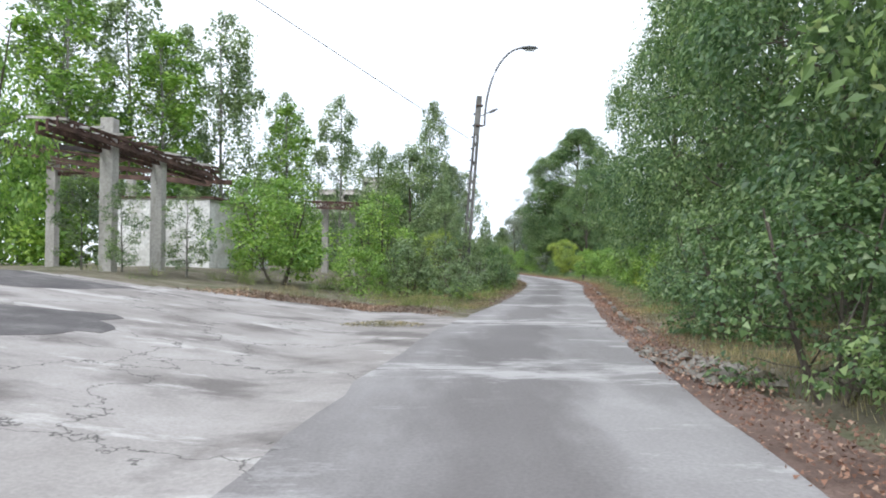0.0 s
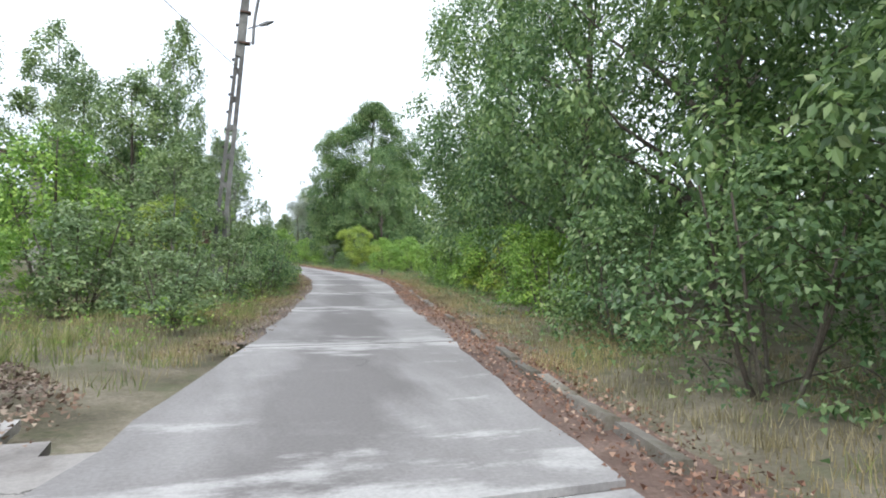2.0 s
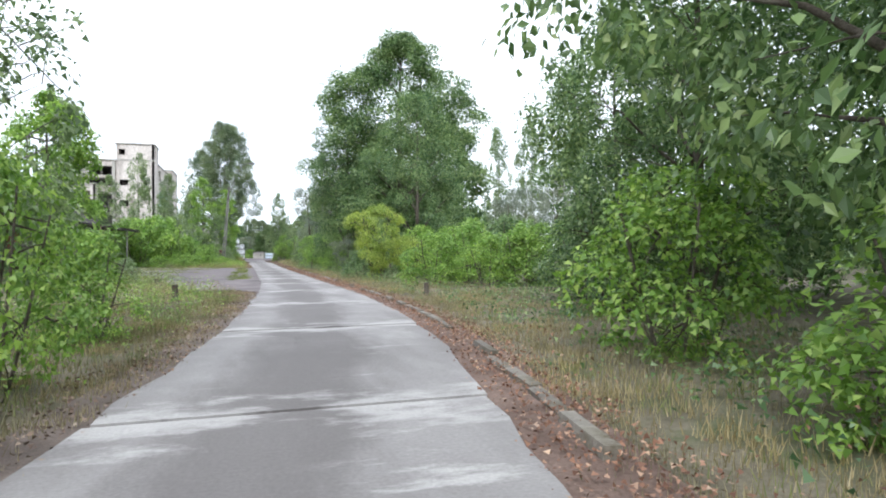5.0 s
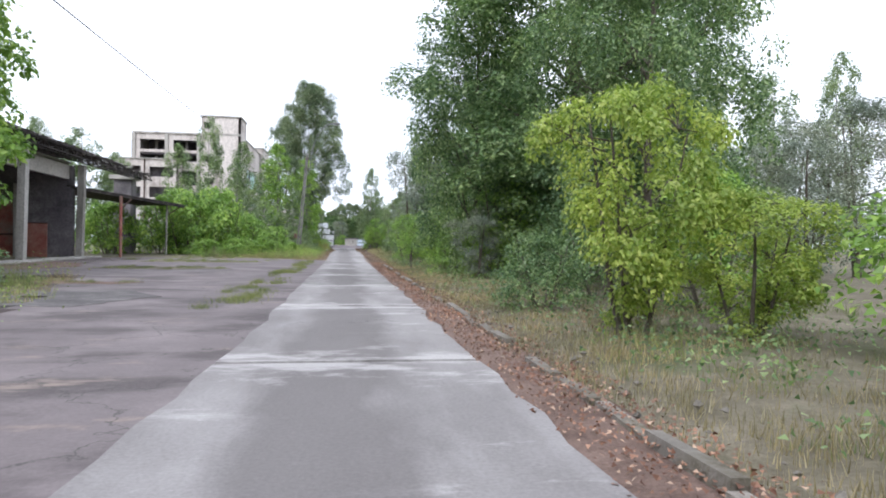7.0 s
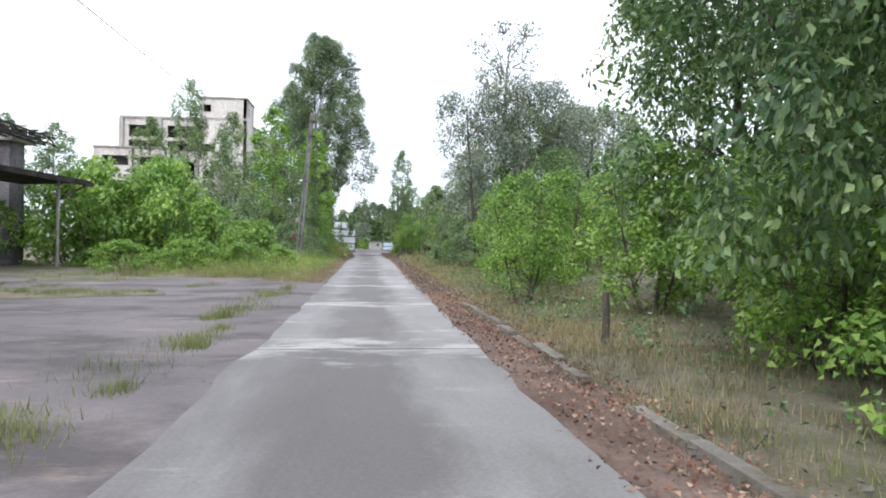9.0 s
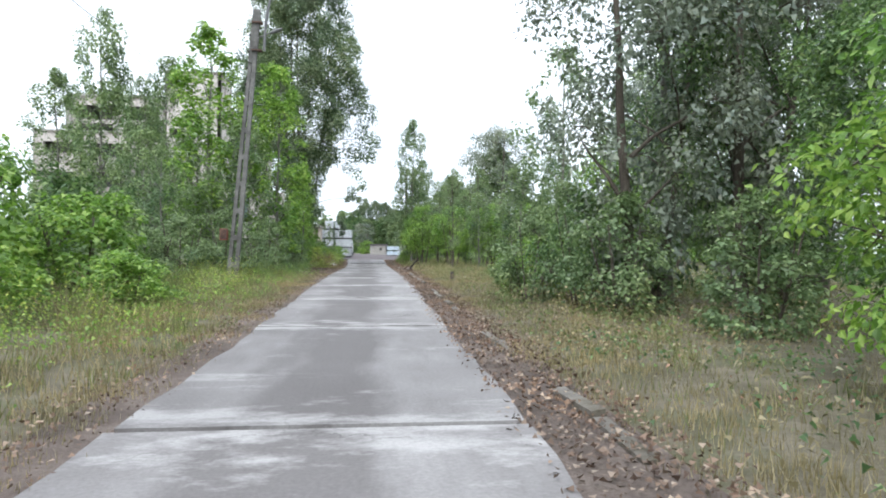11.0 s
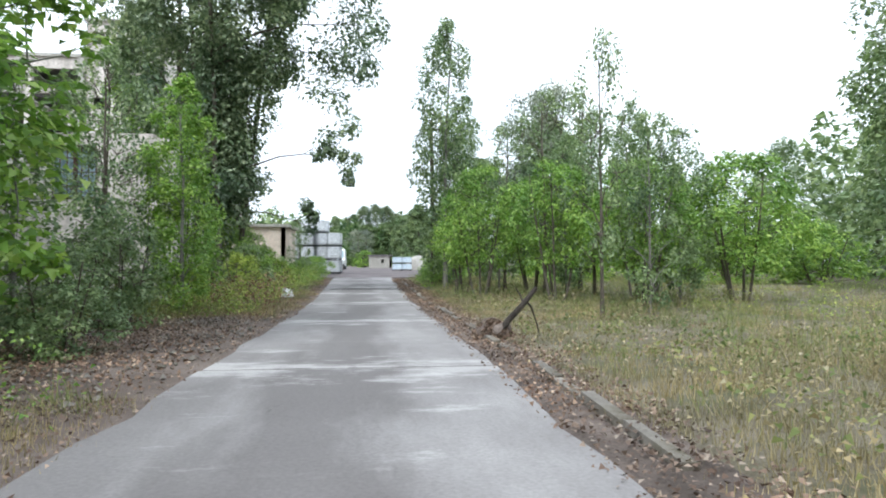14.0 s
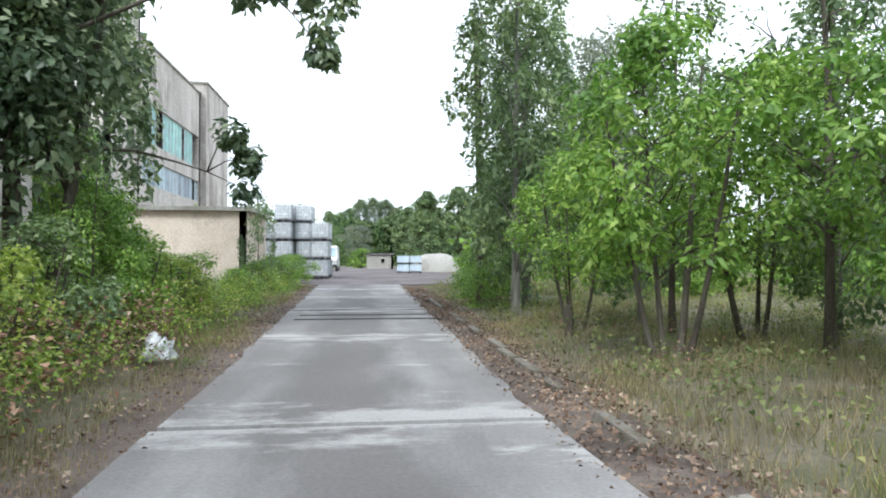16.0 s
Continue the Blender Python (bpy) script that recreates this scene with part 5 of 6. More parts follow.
template("grey", 2, "silvery grey-green willow-like tree", "tree", M_BARK, M_GREY, height=8, radius=3.2, foot=0.8, shape="vase", leaves=15000, leaf=0.13, clumps=260, trunk_r=0.14, corners=3, stems=2, clump=0.16, seed=23, lobes=16, lobe=0.36)
template("sparse", 1, "thin half-bare tree with few leaves", "tree", M_BARK_PALE, M_GREY, height=14, radius=2.6, foot=6.0, shape="vase", leaves=2600, leaf=0.17, clumps=150, trunk_r=0.2, clump=0.17, seed=27, limbs=150, twig=0.03, lobes=12, lobe=0.4)
template("aspen", 2, "slim young aspen with bare lower trunk", "tree", M_BARK, M_POPLAR, height=7, radius=1.5, foot=1.5, shape="spire", leaves=2600, leaf=0.12, clumps=90, trunk_r=0.06, clump=0.2, seed=39, flat=1.0, lobes=12, lobe=0.4, tall=1.3)
template("shrub", 3, "dense dark green roadside shrub", "shrub", M_BARK, M_LIME, name="shrub", height=2.6, radius=1.7, foot=0.1, shape="mound", leaves=5800, leaf=0.1, clumps=90, trunk_r=0.025, stems=5, limbs=26, seed=29, corners=3, clump=0.2, lobes=12, lobe=0.42)
template("brush", 3, "bright green leafy shrub", "shrub", M_BARK, M_FRESH, name="shrub", height=2.2, radius=1.5, foot=0.1, shape="mound", leaves=5600, leaf=0.095, clumps=90, trunk_r=0.02, stems=5, limbs=26, seed=31, corners=3, clump=0.2, lobes=12, lobe=0.42)
template("brush_far", 3, "bright green leafy shrub", "shrub", M_BARK, M_FRESH, name="shrub", height=2.2, radius=1.5, foot=0.1, shape="mound", leaves=5000, leaf=0.125, clumps=90, trunk_r=0.02, stems=5, limbs=26, seed=31, corners=3, clump=0.2, lobes=12, lobe=0.42)
template("scrub", 3, "tangled grey-green willow scrub", "shrub", M_BARK, M_POPLAR, name="shrub", height=2.6, radius=1.4, foot=0.05, shape="round", leaves=5000, leaf=0.105, clumps=80, trunk_r=0.02, stems=5, limbs=26, clump=0.2, seed=33, corners=3, lobes=11, lobe=0.42)
template("far", 2, "distant dense green tree", "tree", M_BARK, M_POPLAR, height=14, radius=4.2, foot=0.4, shape="round", leaves=12000, leaf=0.45, clumps=220, trunk_r=0.2, seed=37, corners=3, lobes=22, lobe=0.36, tall=1.2, clump=0.17, fill=0.7)
template("black", 1, "huge many-stemmed black poplar over the road", "tree", M_BARK, M_BLACKLEAF, height=24.5, radius=4.9, foot=3.2, shape="high", leaves=125000, leaf=0.175, clumps=620, trunk_r=0.13, stems=4, clump=0.14, seed=43, flat=1.1, lobes=44, lobe=0.3, tall=1.8, fill=0.4,
         reach=((4.9, -1.2, 5.15, 0.26), (4.6, -1.2, 4.75, 0.3), (4.4, -1.1, 5.3, 0.3), (4.65, -1.3, 4.35, 0.24), (3.9, -1.1, 5.45, 0.3), (3.5, -1.0, 5.35, 0.3), (3.15, 1.2, 3.2, 0.3), (3.0, 1.7, 2.7, 0.3), (2.9, 1.0, 3.6, 0.3), (4.9, 0.2, 9.2, 0.9), (5.4, -2.0, 9.8, 0.7), (4.4, 1.4, 11.0, 1.0), (5.0, 1.0, 12.5, 1.0), (3.4, -0.8, 8.0, 0.7), (4.2, -1.0, 7.4, 0.6), (4.6, -1.1, 6.4, 0.5), (3.8, -0.9, 6.0, 0.5), (2.2, -0.4, 8.8, 0.8), (3.2, -0.5, 9.4, 0.8), (4.1, -0.6, 8.9, 0.7)))


def plant_all(kind, rows):
    for r in rows:
        plant(kind, *r)


# east side, from the junction to the end of the bend: a wall of old trees
plant_all("shade", [(-2.0, -77.5, 12.0, 3.8), (-0.4, -72.5, 13.5, 4.4), (1.6, -66.0, 14.5, 4.6), (3.4, -59.5, 15.5, 5.0), (4.3, -52.5, 15.5, 5.0)])
plant("shade", 7.6, -37.3, 9.8, 3.6)
plant_all("shade_mid", [(10.5, -29.5, 9.5, 3.2), (11.5, -32.5, 9.0, 3.4), (9.8, -43.0, 9.5, 3.4)])
plant_all("shade_far", [(7.5, -66, 10.5, 4), (9.5, -57, 11, 4)])
plant("shade", 4.9, -45.6, 15.5, 4.8)
plant("broad", 14, -38, 10, 4)
plant("brush", 7.4, -22.8, 2.8, 1.7)
plant("shrub", 9.8, -21.0, 3.2, 2.0)
plant("shade", 5.6, 1.4, 12.8, 3.3)
plant_all("brush", [(4.9, 3.0, 2.2, 1.3), (5.6, -1.6, 2.2, 1.4), (4.6, 0.7, 2.0, 1.3), (7.6, -20.0, 2.6, 1.9), (7.4, -14.5, 2.8, 1.8)])
plant("sumac", 6.4, -0.8, 4.6, 1.8)
plant_all("shrub", [(6.0, -12, 2.2, 1.5), (5.6, -7.2, 1.8, 1.2)])
plant("shade", 8.4, -9.5, 11.5, 3.6)
plant("grey", 4.8, -2.8, 2.4, 1.2, label="pale grey half-dry bush beside the road")
plant_all("shade_mid", [(9.4, 12.4, 13.0, 4.2), (8.0, 8.2, 10.5, 3.4)])
plant("shade_far", 14.5, 5.0, 13, 5)
plant_all("brush", [(0.3, -57.5, 1.9, 1.3), (1.4, -54.0, 2.3, 1.5), (2.2, -50.2, 2.4, 1.6), (2.7, -46.2, 2.0, 1.4), (3.2, -42.2, 2.4, 1.5), (6.7, -26.6, 2.0, 1.4), (8.0, -26.8, 2.2, 1.6), (9.2, -26.0, 2.5, 1.9), (5.4, -23.5, 2.2, 1.6)])
plant("lime", 9.5, -1.0, 18.5, 7.0)
plant_all("shrub", [(5.4, -37.2, 2.8, 1.6), (6.6, -34.2, 2.4, 1.5)])
plant_all("shrub", [(9.0, -33, 3.0, 2.0), (11.0, -35, 3.2, 2.2), (13, -33, 3.2, 2.4), (11.5, -29.5, 2.8, 2.2), (14.5, -29, 3.2, 2.4)])
plant("gold", 4.15, -17.7, 3.8, 1.45)
plant("gold", 5.7, -18.2, 2.2, 1.2)
plant_all("gold_small", [(1.7, -53.0, 2.1, 1.3), (2.5, -49.4, 2.0, 1.3)])
plant_all("shrub", [(-4.6, -75, 2.2, 1.3), (-3.4, -70.5, 2.4, 1.4), (-2.0, -66.0, 2.4, 1.4), (-0.9, -62, 2.2, 1.3), (6.8, 2.8, 2.4, 1.6), (4.0, -13.8, 1.5, 1.1)])
plant_all("grey", [(23.9, 0.0, 8.2, 3.1), (17.1, -5.0, 5.4, 2.2), (6.0, -0.2, 2.9, 1.4), (35.3, 20, 11.8, 3.7), (26, 12, 8, 3)])
plant_all("poplar", [(39.5, 40, 22, 2.6), (48.2, 40, 21.5, 3.6), (34.2, 40, 20, 2.4), (52.5, 35, 22.5, 2.8)])
# east side along the straight
plant_all("sumac", [(3.4, 11.0, 3.0, 1.3), (5.4, 8.6, 3.4, 1.6), (6.0, 5.0, 3.2, 1.6), (4.6, 15.4, 3.0, 1.4), (6.6, 18, 4, 1.9), (5.4, 22.5, 3.6, 1.7)])
plant_all("grey", [(5.9, 31.0, 9.6, 3.0), (8.6, 31.5, 10.6, 3.4), (11.8, 34, 10, 3.4), (14.5, 37, 10.5, 3.4), (18.3, 55, 12.2, 3.2)])
plant("young", 7.0, 40.5, 9.0, 1.9)
plant_all("sumac", [(8.6, 39.5, 5.2, 2.0), (10.6, 43, 4.4, 1.9)])
plant("sparse", 7.5, 33.2, 14.6, 2.6)
plant_all("shade_mid", [(9.0, 32.5, 9.5, 2.8), (8.6, 26.5, 6.0, 2.4)])
plant_all("scrub", [(4.1, 33.5, 2.2, 1.1), (5.1, 30.0, 2.4, 1.3), (6.2, 27.0, 2.2, 1.3)])
plant("shrub", 4.9, 31.8, 2.6, 1.2)
plant_all("young", [(4.6, 36.8, 3.9, 1.0), (5.6, 35.2, 3.4, 1.0)])
plant_all("brush", [(4.6, 34.9, 1.7, 1.2), (6.0, 36.2, 1.9, 1.3)])
plant_all("poplar", [(3.4, 75.0, 13.0, 1.7), (26.1, 107, 17.4, 2.8), (21.2, 67, 16.7, 2.8), (24.6, 70, 18, 3.0), (28, 64, 16, 3), (4.6, 78.5, 10, 1.6)])
plant("grey", 16.6, 104, 17.6, 6.0)
plant_all("far", [(17.6, 108, 16.0, 5.4), (11.5, 112, 12, 4)])
plant_all("broad_light", [(36.1, 110, 11.7, 4.0), (38.4, 100, 12.6, 4.6), (44, 96, 13, 5)])
plant_all("brush_far", [(13.5, 85, 3.3, 2.6), (17.2, 82, 3.4, 2.6), (10.5, 82, 2.8, 2.2), (21, 80, 3.2, 2.6), (25, 78, 3.4, 2.8), (17.2, 79, 5.6, 1.8)])
plant_all("maple", [(3.9, 67.6, 4.8, 1.9), (3.8, 71.5, 3.6, 1.4), (6.0, 65.0, 4.6, 1.9), (9.3, 65.6, 4.8, 2.2), (7.9, 62.8, 4.4, 1.9), (6.3, 69.4, 4.8, 1.8), (11.6, 63.6, 4.8, 2.2)])
plant_all("aspen", [(5.2, 58.7, 6.6, 0.95), (6.3, 67.6, 7.6, 1.6), (8.6, 70.5, 8.4, 1.8), (5.4, 70.6, 7.0, 1.4), (7.4, 65.4, 6.4, 1.3)])
plant_all("young", [(7.2, 60.6, 5.4, 1.2), (5.5, 72.3, 6.0, 1.3), (7.5, 68.9, 6.2, 1.2), (4.0, 76.6, 9.0, 1.3), (9.5, 63.5, 5.6, 1.3)])
plant_all("brush", [(3.5, 80, 1.9, 1.3), (3.2, 77.4, 1.5, 1.0), (4.2, 84, 2.2, 1.5), (5.2, 88.5, 2.4, 1.6)])
# west side by the junction
plant_all("poplar", [(-34.5, -38, 21.7, 4.0), (-30.4, -36, 21.4, 3.1), (-24.0, -36, 18.4, 2.9), (-27.5, -34, 18, 2.2), (-24.6, -15, 19, 3.0), (-18.9, -15, 18.9, 3.0), (-8.9, -38, 12.3, 1.5), (-38, -44, 20, 3.6)])
plant_all("broad_light", [(-10.1, -44.0, 8.0, 2.9), (-12.2, -41.5, 8.6, 2.2), (-8.4, -46.2, 5.6, 1.8)])
plant("gold", -8.4, -50.6, 3.0, 0.9, label="yellowing thin bush beside the lamp pole")
plant_all("sumac", [(-14.6, -57.2, 4.0, 2.5), (-22.3, -63.0, 8.4, 2.2), (-11.4, -50.5, 4.6, 2.2), (-17.6, -50.5, 4.6, 2.2)])
plant_all("young", [(-16.9, -60.2, 2.9, 0.9), (-18.2, -61.9, 2.7, 0.8), (-9.5, -43.1, 9.0, 1.7), (-6.4, -36, 8.0, 1.7), (-8.2, -52.5, 4.0, 1.2), (-20.5, -60, 3.2, 1.0)])
plant_all("scrub", [(-8.1, -55.0, 2.0, 1.3), (-6.9, -52.5, 1.7, 1.1), (-9.8, -56.0, 2.2, 1.4), (-7.9, -58.3, 1.3, 1.0)])
plant_all("shrub", [(-5.6, -50.2, 1.5, 0.9), (-4.9, -45.5, 2.1, 1.1), (-5.6, -47.7, 2.2, 1.1)])
plant_all("brush", [(-4.4, -42.0, 2.3, 1.0), (-4.4, -38.0, 1.7, 1.0), (-11.6, -57.0, 1.7, 1.2)])
# west side at the yard and along the straight
plant_all("poplar", [(-24.5, 36, 11.5, 2.4), (-27.8, 35, 12.0, 1.8), (-22.4, 38, 9.0, 1.6)])
plant("dark_poplar", -10.2, 78.5, 21.0, 3.6)
plant_all("scrub", [(-7.6, -16.5, 1.2, 1.0), (-9.2, -11.0, 1.5, 1.2), (-11.0, -7.0, 1.7, 1.3), (-8.8, -20.5, 1.1, 1.0), (-13.5, -9.0, 1.8, 1.4)])
plant("chestnut", -14.2, -3.0, 12.0, 3.6)
plant_all("brush_far", [(-14.5, 32.5, 5.6, 3.0), (-11.3, 33.5, 5.8, 2.8), (-9.0, 32.0, 3.4, 2.3), (-7.2, 34.5, 2.6, 1.9), (-13.5, 38, 6.2, 3.2), (-16.8, 34, 5.0, 2.8), (-6.4, 28.5, 1.3, 1.3), (-8.6, 27.0, 1.4, 1.6), (-11.2, 26.5, 1.3, 1.6), (-5.0, 31.5, 1.2, 1.1), (-19.5, 29, 4.2, 2.6)])
plant_all("poplar", [(-19.3, 65, 18.4, 2.3), (-14.8, 65, 14.9, 2.1), (-14.8, 60, 12.1, 1.7), (-11.4, 60, 10.3, 1.6), (-24.5, 70, 15, 2.6), (-29, 58, 12, 2.6)])
plant_all("slender", [(-30, -45, 17, 3.2), (-26, -41, 15, 3.0), (-20.5, -31, 13, 2.6), (-5.2, 53.0, 11.4, 1.9), (-8.6, 52.0, 13.0, 2.4), (-12.5, 79.0, 13.0, 2.0), (-4.6, 60.5, 5.8, 1.0)])
plant_all("scrub", [(-7.4, 40.0, 1.9, 1.3), (-5.0, 46.5, 2.0, 1.1), (-6.6, 47.5, 3.0, 1.5), (-5.2, 50.2, 2.6, 1.3), (-7.6, 44, 2.6, 1.6), (-9.5, 42, 3.2, 1.9), (-4.9, 57.5, 2.2, 1.1), (-6.6, 60.5, 1.6, 1.2), (-9.0, 54.5, 3.8, 1.8), (-11.0, 46.5, 3.4, 2.0), (-4.3, 53.8, 1.5, 0.9)])
plant("black", -5.7, 69.6, 24.5, 5.0, 0.0)
plant_all("aspen", [(-6.3, 60.2, 6.2, 1.3), (-7.6, 63.6, 7.4, 1.4)])
plant_all("young", [(-5.8, 61.6, 4.2, 0.9), (-7.8, 50, 4.6, 1.4), (-5.5, 55, 4.4, 1.4), (-6.6, 50.6, 7.6, 1.8), (-7.0, 54.5, 6.6, 1.4), (-9.6, 48, 6.0, 1.6), (-11.8, 52, 7.5, 1.7), (-9.6, 57.5, 6.2, 1.4)])
plant_all("sumac", [(-5.3, 62.6, 5.2, 1.25), (-4.9, 70.2, 2.5, 1.1), (-6.2, 73.2, 3.4, 1.3), (-9.4, 77.5, 6.5, 2.0)])
plant_all("gold_small", [(-4.5, 66.6, 1.6, 0.9), (-4.3, 72.4, 1.5, 0.9)])
plant("scrub", -4.7, 68.0, 1.9, 1.1)
plant_all("brush", [(-4.6, 71.0, 1.9, 1.2), (-4.8, 75.0, 1.5, 1.2), (-4.5, 79.5, 1.1, 1.0), (-4.6, 84.0, 1.3, 1.1), (-4.5, 89.0, 1.5, 1.2), (-4.6, 94.0, 1.6, 1.4), (-6.4, 73.5, 3.0, 1.5), (-6.8, 79, 1.6, 1.4)])
plant("young", -4.6, 84.2, 4.0, 0.8)
# the end of the road
plant_all("far", [(-9.6, 200, 12.0, 3.0), (-2.4, 187, 9.0, 4.2), (3.2, 186, 10.0, 4.6), (6.4, 188, 11.4, 4.6), (10.5, 190, 12.6, 5.0), (-14.5, 205, 10, 4), (5.1, 120, 7.8, 2.4), (3.8, 131, 7.1, 2.0), (9, 126, 9, 3), (8, 150, 9, 4), (-6.6, 190, 11, 1.6), (14, 140, 10, 4)])
plant_all("dark_poplar", [(-5.2, 191, 11.6, 2.4), (-2.6, 190, 13.4, 3.0), (0.2, 192, 14.0, 3.2), (2.8, 190, 13.4, 3.2), (5.0, 193, 12.0, 3.0)])
plant("grey", -2.9, 166, 6.9, 3.2)
plant("brush_far", -1.7, 146, 2.6, 2.0)


# ---- far woods all round ----
def woods(name, path, n, low, high, deep, leaf, mat, seed):
    """A far belt of trees along a line, too many to tell apart."""
    rng = np.random.default_rng(seed)
    P = np.array(path, float)
    seg = np.r_[0, np.cumsum(np.linalg.norm(np.diff(P, axis=0), axis=1))]
    count = int(seg[-1] / (deep * 0.45)) + 2
    s = rng.random(count) * seg[-1]
    cx, cy = np.interp(s, seg, P[:, 0]) + rng.normal(0, deep * 0.5, count), np.interp(s, seg, P[:, 1]) + rng.normal(0, deep * 0.5, count)
    h, r = low + (high - low) * rng.random(count), deep * (0.35 + 0.35 * rng.random(count))
    k = rng.integers(0, count, n)
    u = rng.random(n)
    a = rng.random(n) * 2 * np.pi
    rr = r[k] * np.sqrt(rng.random(n)) * np.interp(u, [0, 0.3, 0.7, 1], [0.85, 1, 0.75, 0.12]) * (1 + 0.25 * np.sin(3 * a + 7 * u + k))
    c = np.stack([cx[k] + rr * np.cos(a), cy[k] + rr * np.sin(a), 0.2 + u * h[k] * (0.9 + 0.1 * np.sin(5 * a + k))], -1)
    ob = part(name, leaf_cloud(c, leaf * (0.6 + 0.8 * rng.random(n)), rng, slim=0.75, corners=3), mat, None)
    return tagged(ob, "distant belt of green trees and undergrowth", "woods", kind="stuff")


woods("woods", [(14, -105), (17, -70), (19, -48), (26, -36)], 14300, 3, 6, 6, 0.55, M_DARK, 61)
woods("woods", [(24, -34), (30, -18), (42, -4), (62, 8), (84, 30)], 13200, 5, 9, 7, 0.65, M_LIME, 62)
woods("woods", [(15, 8), (20, 20), (24, 40), (34, 52)], 11000, 5, 9, 6, 0.47, M_LIME, 63)
woods("woods", [(30, 90), (56, 96), (84, 88), (120, 60)], 18000, 8, 14, 10, 0.62, M_POPLAR, 64)
woods("woods", [(10, 96), (18, 92), (30, 84), (46, 72), (60, 52)], 18000, 3, 6, 6, 0.4, M_FRESH, 65)
woods("woods", [(-30, -30), (-40, -50), (-44, -75), (-40, -100)], 13200, 7, 12, 8, 0.55, M_LIME, 66)
woods("woods", [(-16, -30), (-22, -34), (-30, -44), (-34, -58)], 11000, 2.5, 6, 5, 0.34, M_FRESH, 67)
woods("woods", [(-26, -22), (-28, 0), (-30, 20), (-34, 34)], 12100, 5, 10, 6, 0.47, M_POPLAR, 68)
woods("woods", [(-19, 37), (-22, 48), (-15, 56), (-20, 64), (-26, 76)], 14300, 3.5, 7, 5, 0.34, M_LIME, 69)
woods("woods", [(-60, 90), (-54, 110), (-18, 112), (-13, 130), (-12, 160)], 8800, 3, 7, 6, 0.52, M_LIME, 70)
woods("woods", [(-70, 190), (-20, 235), (10, 230), (50, 200), (110, 160), (160, 90)], 14300, 10, 17, 14, 1.43, M_POPLAR, 71)
woods("woods", [(-7, 186), (-2, 184), (8, 182), (22, 176)], 15000, 7.5, 11.5, 5, 0.45, M_LIME, 73)
woods("woods", [(-60, -100), (-40, -135), (0, -140), (30, -110)], 4950, 8, 14, 12, 1.30, M_DARK, 72)


# ---- grass, weeds and litter ----
def blades(x, y, height, rng, width=0.0035, bend=1.15):
    n = len(x)
    a = rng.random(n) * 2 * np.pi
    h = height * (0.45 + 0.8 * rng.random(n))
    b = bend * h * rng.random(n)
    z0 = ground_z(x, y) - 0.06
    w = width * (0.6 + 0.9 * rng.random(n)) + 0.005 * h
    ca, sa = np.cos(a), np.sin(a)
    fa = rng.random(n) * np.pi
    base = np.stack([x, y, z0], -1)
    side = np.stack([np.cos(fa) * w, np.sin(fa) * w, np.zeros(n)], -1)
    tip = base + np.stack([ca * b, sa * b, h + 0.06], -1)
    v = np.stack([base - side * 1.2, base + side * 1.2, tip], 1).reshape(-1, 3)
    return v, np.arange(3 * n).reshape(-1, 3)


def sward(name, n, y0, y1, near, far_off, side, height, mat, label, seed, clear=None):
    """Grass in tufts over a band beside the road, short by the kerb and taller away from it."""
    rng = np.random.default_rng(seed)
    t = max(1, n // 16)
    ty = y0 + (y1 - y0) * rng.random(t)
    off = near + (far_off - near) * rng.random(t) ** 1.5
    tx = road_x(ty) + side * (off + half_w(ty) - HALF)
    keep = np.ones(t, bool) if clear is None else ~clear(tx, ty)
    tx, ty, off = tx[keep], ty[keep], off[keep]
    drift = 0.5 + 0.25 * np.sin(tx * 1.3 + 0.7 * ty + seed) + 0.25 * np.sin(ty * 0.83 - 0.9 * tx + 2 * seed)
    keep = rng.random(len(tx)) < 0.25 + 0.75 * drift
    tx, ty, off, drift = tx[keep], ty[keep], off[keep], drift[keep]
    th = height * (0.45 + 0.75 * drift) * (0.4 + 0.9 * rng.random(len(tx)) ** 1.5) * (0.4 + 0.6 * smooth01(off, near, near + 1.3))
    k = rng.integers(0, len(tx), n)
    x, y = tx[k] + rng.normal(0, 0.15, n), ty[k] + rng.normal(0, 0.15, n)
    ob = part(name, blades(x, y, th[k], rng), mat, None)
    return tagged(ob, label, "grass", kind="stuff")


def stony(x, y):
    return (x > -6.2) & (x < -2.2) & (y > 51) & (y < 59.5)


def paved(x, y):
    return in_yard(x, y) | stony(x, y) | (y < fork_edge(x) + 0.3)


sward("grass", 60000, -84, 92, 2.8, 8, 1, 0.24, M_GRASS, "tall dry straw-coloured grass on the verge", 41)
sward("grass", 30000, -84, 92, 2.9, 11, 1, 0.28, M_GREEN, "green and yellowing grass under the trees", 42)
sward("grass", 120000, -74, 74, 2.3, 6.5, 1, 0.13, M_GRASS, "short withered grass matted on the verge", 38)
sward("grass", 40000, -64, 92, 2.1, 9, -1, 0.26, M_GRASS, "tall dry grass along the shoulder", 43, paved)
sward("grass", 36000, -64, 92, 2.1, 13, -1, 0.42, M_GREEN, "green weeds and grass beyond the shoulder", 44, paved)
sward("grass", 70000, -62, 74, 1.85, 5.5, -1, 0.13, M_GRASS, "short withered grass matted on the shoulder", 39, paved)
sward("grass", 26000, 22, 66, 3.6, 11, -1, 0.7, M_GREEN, "waist-high green and yellow grass beside the road", 36, paved)
sward("grass", 16000, 22, 66, 3.0, 10, -1, 0.55, M_GRASS, "waist-high dry grass beside the road", 37, paved)
sward("grass", 36000, 34, 92, 5, 26, 1, 0.42, M_GREEN, "rank green and yellow grass in the field", 47)
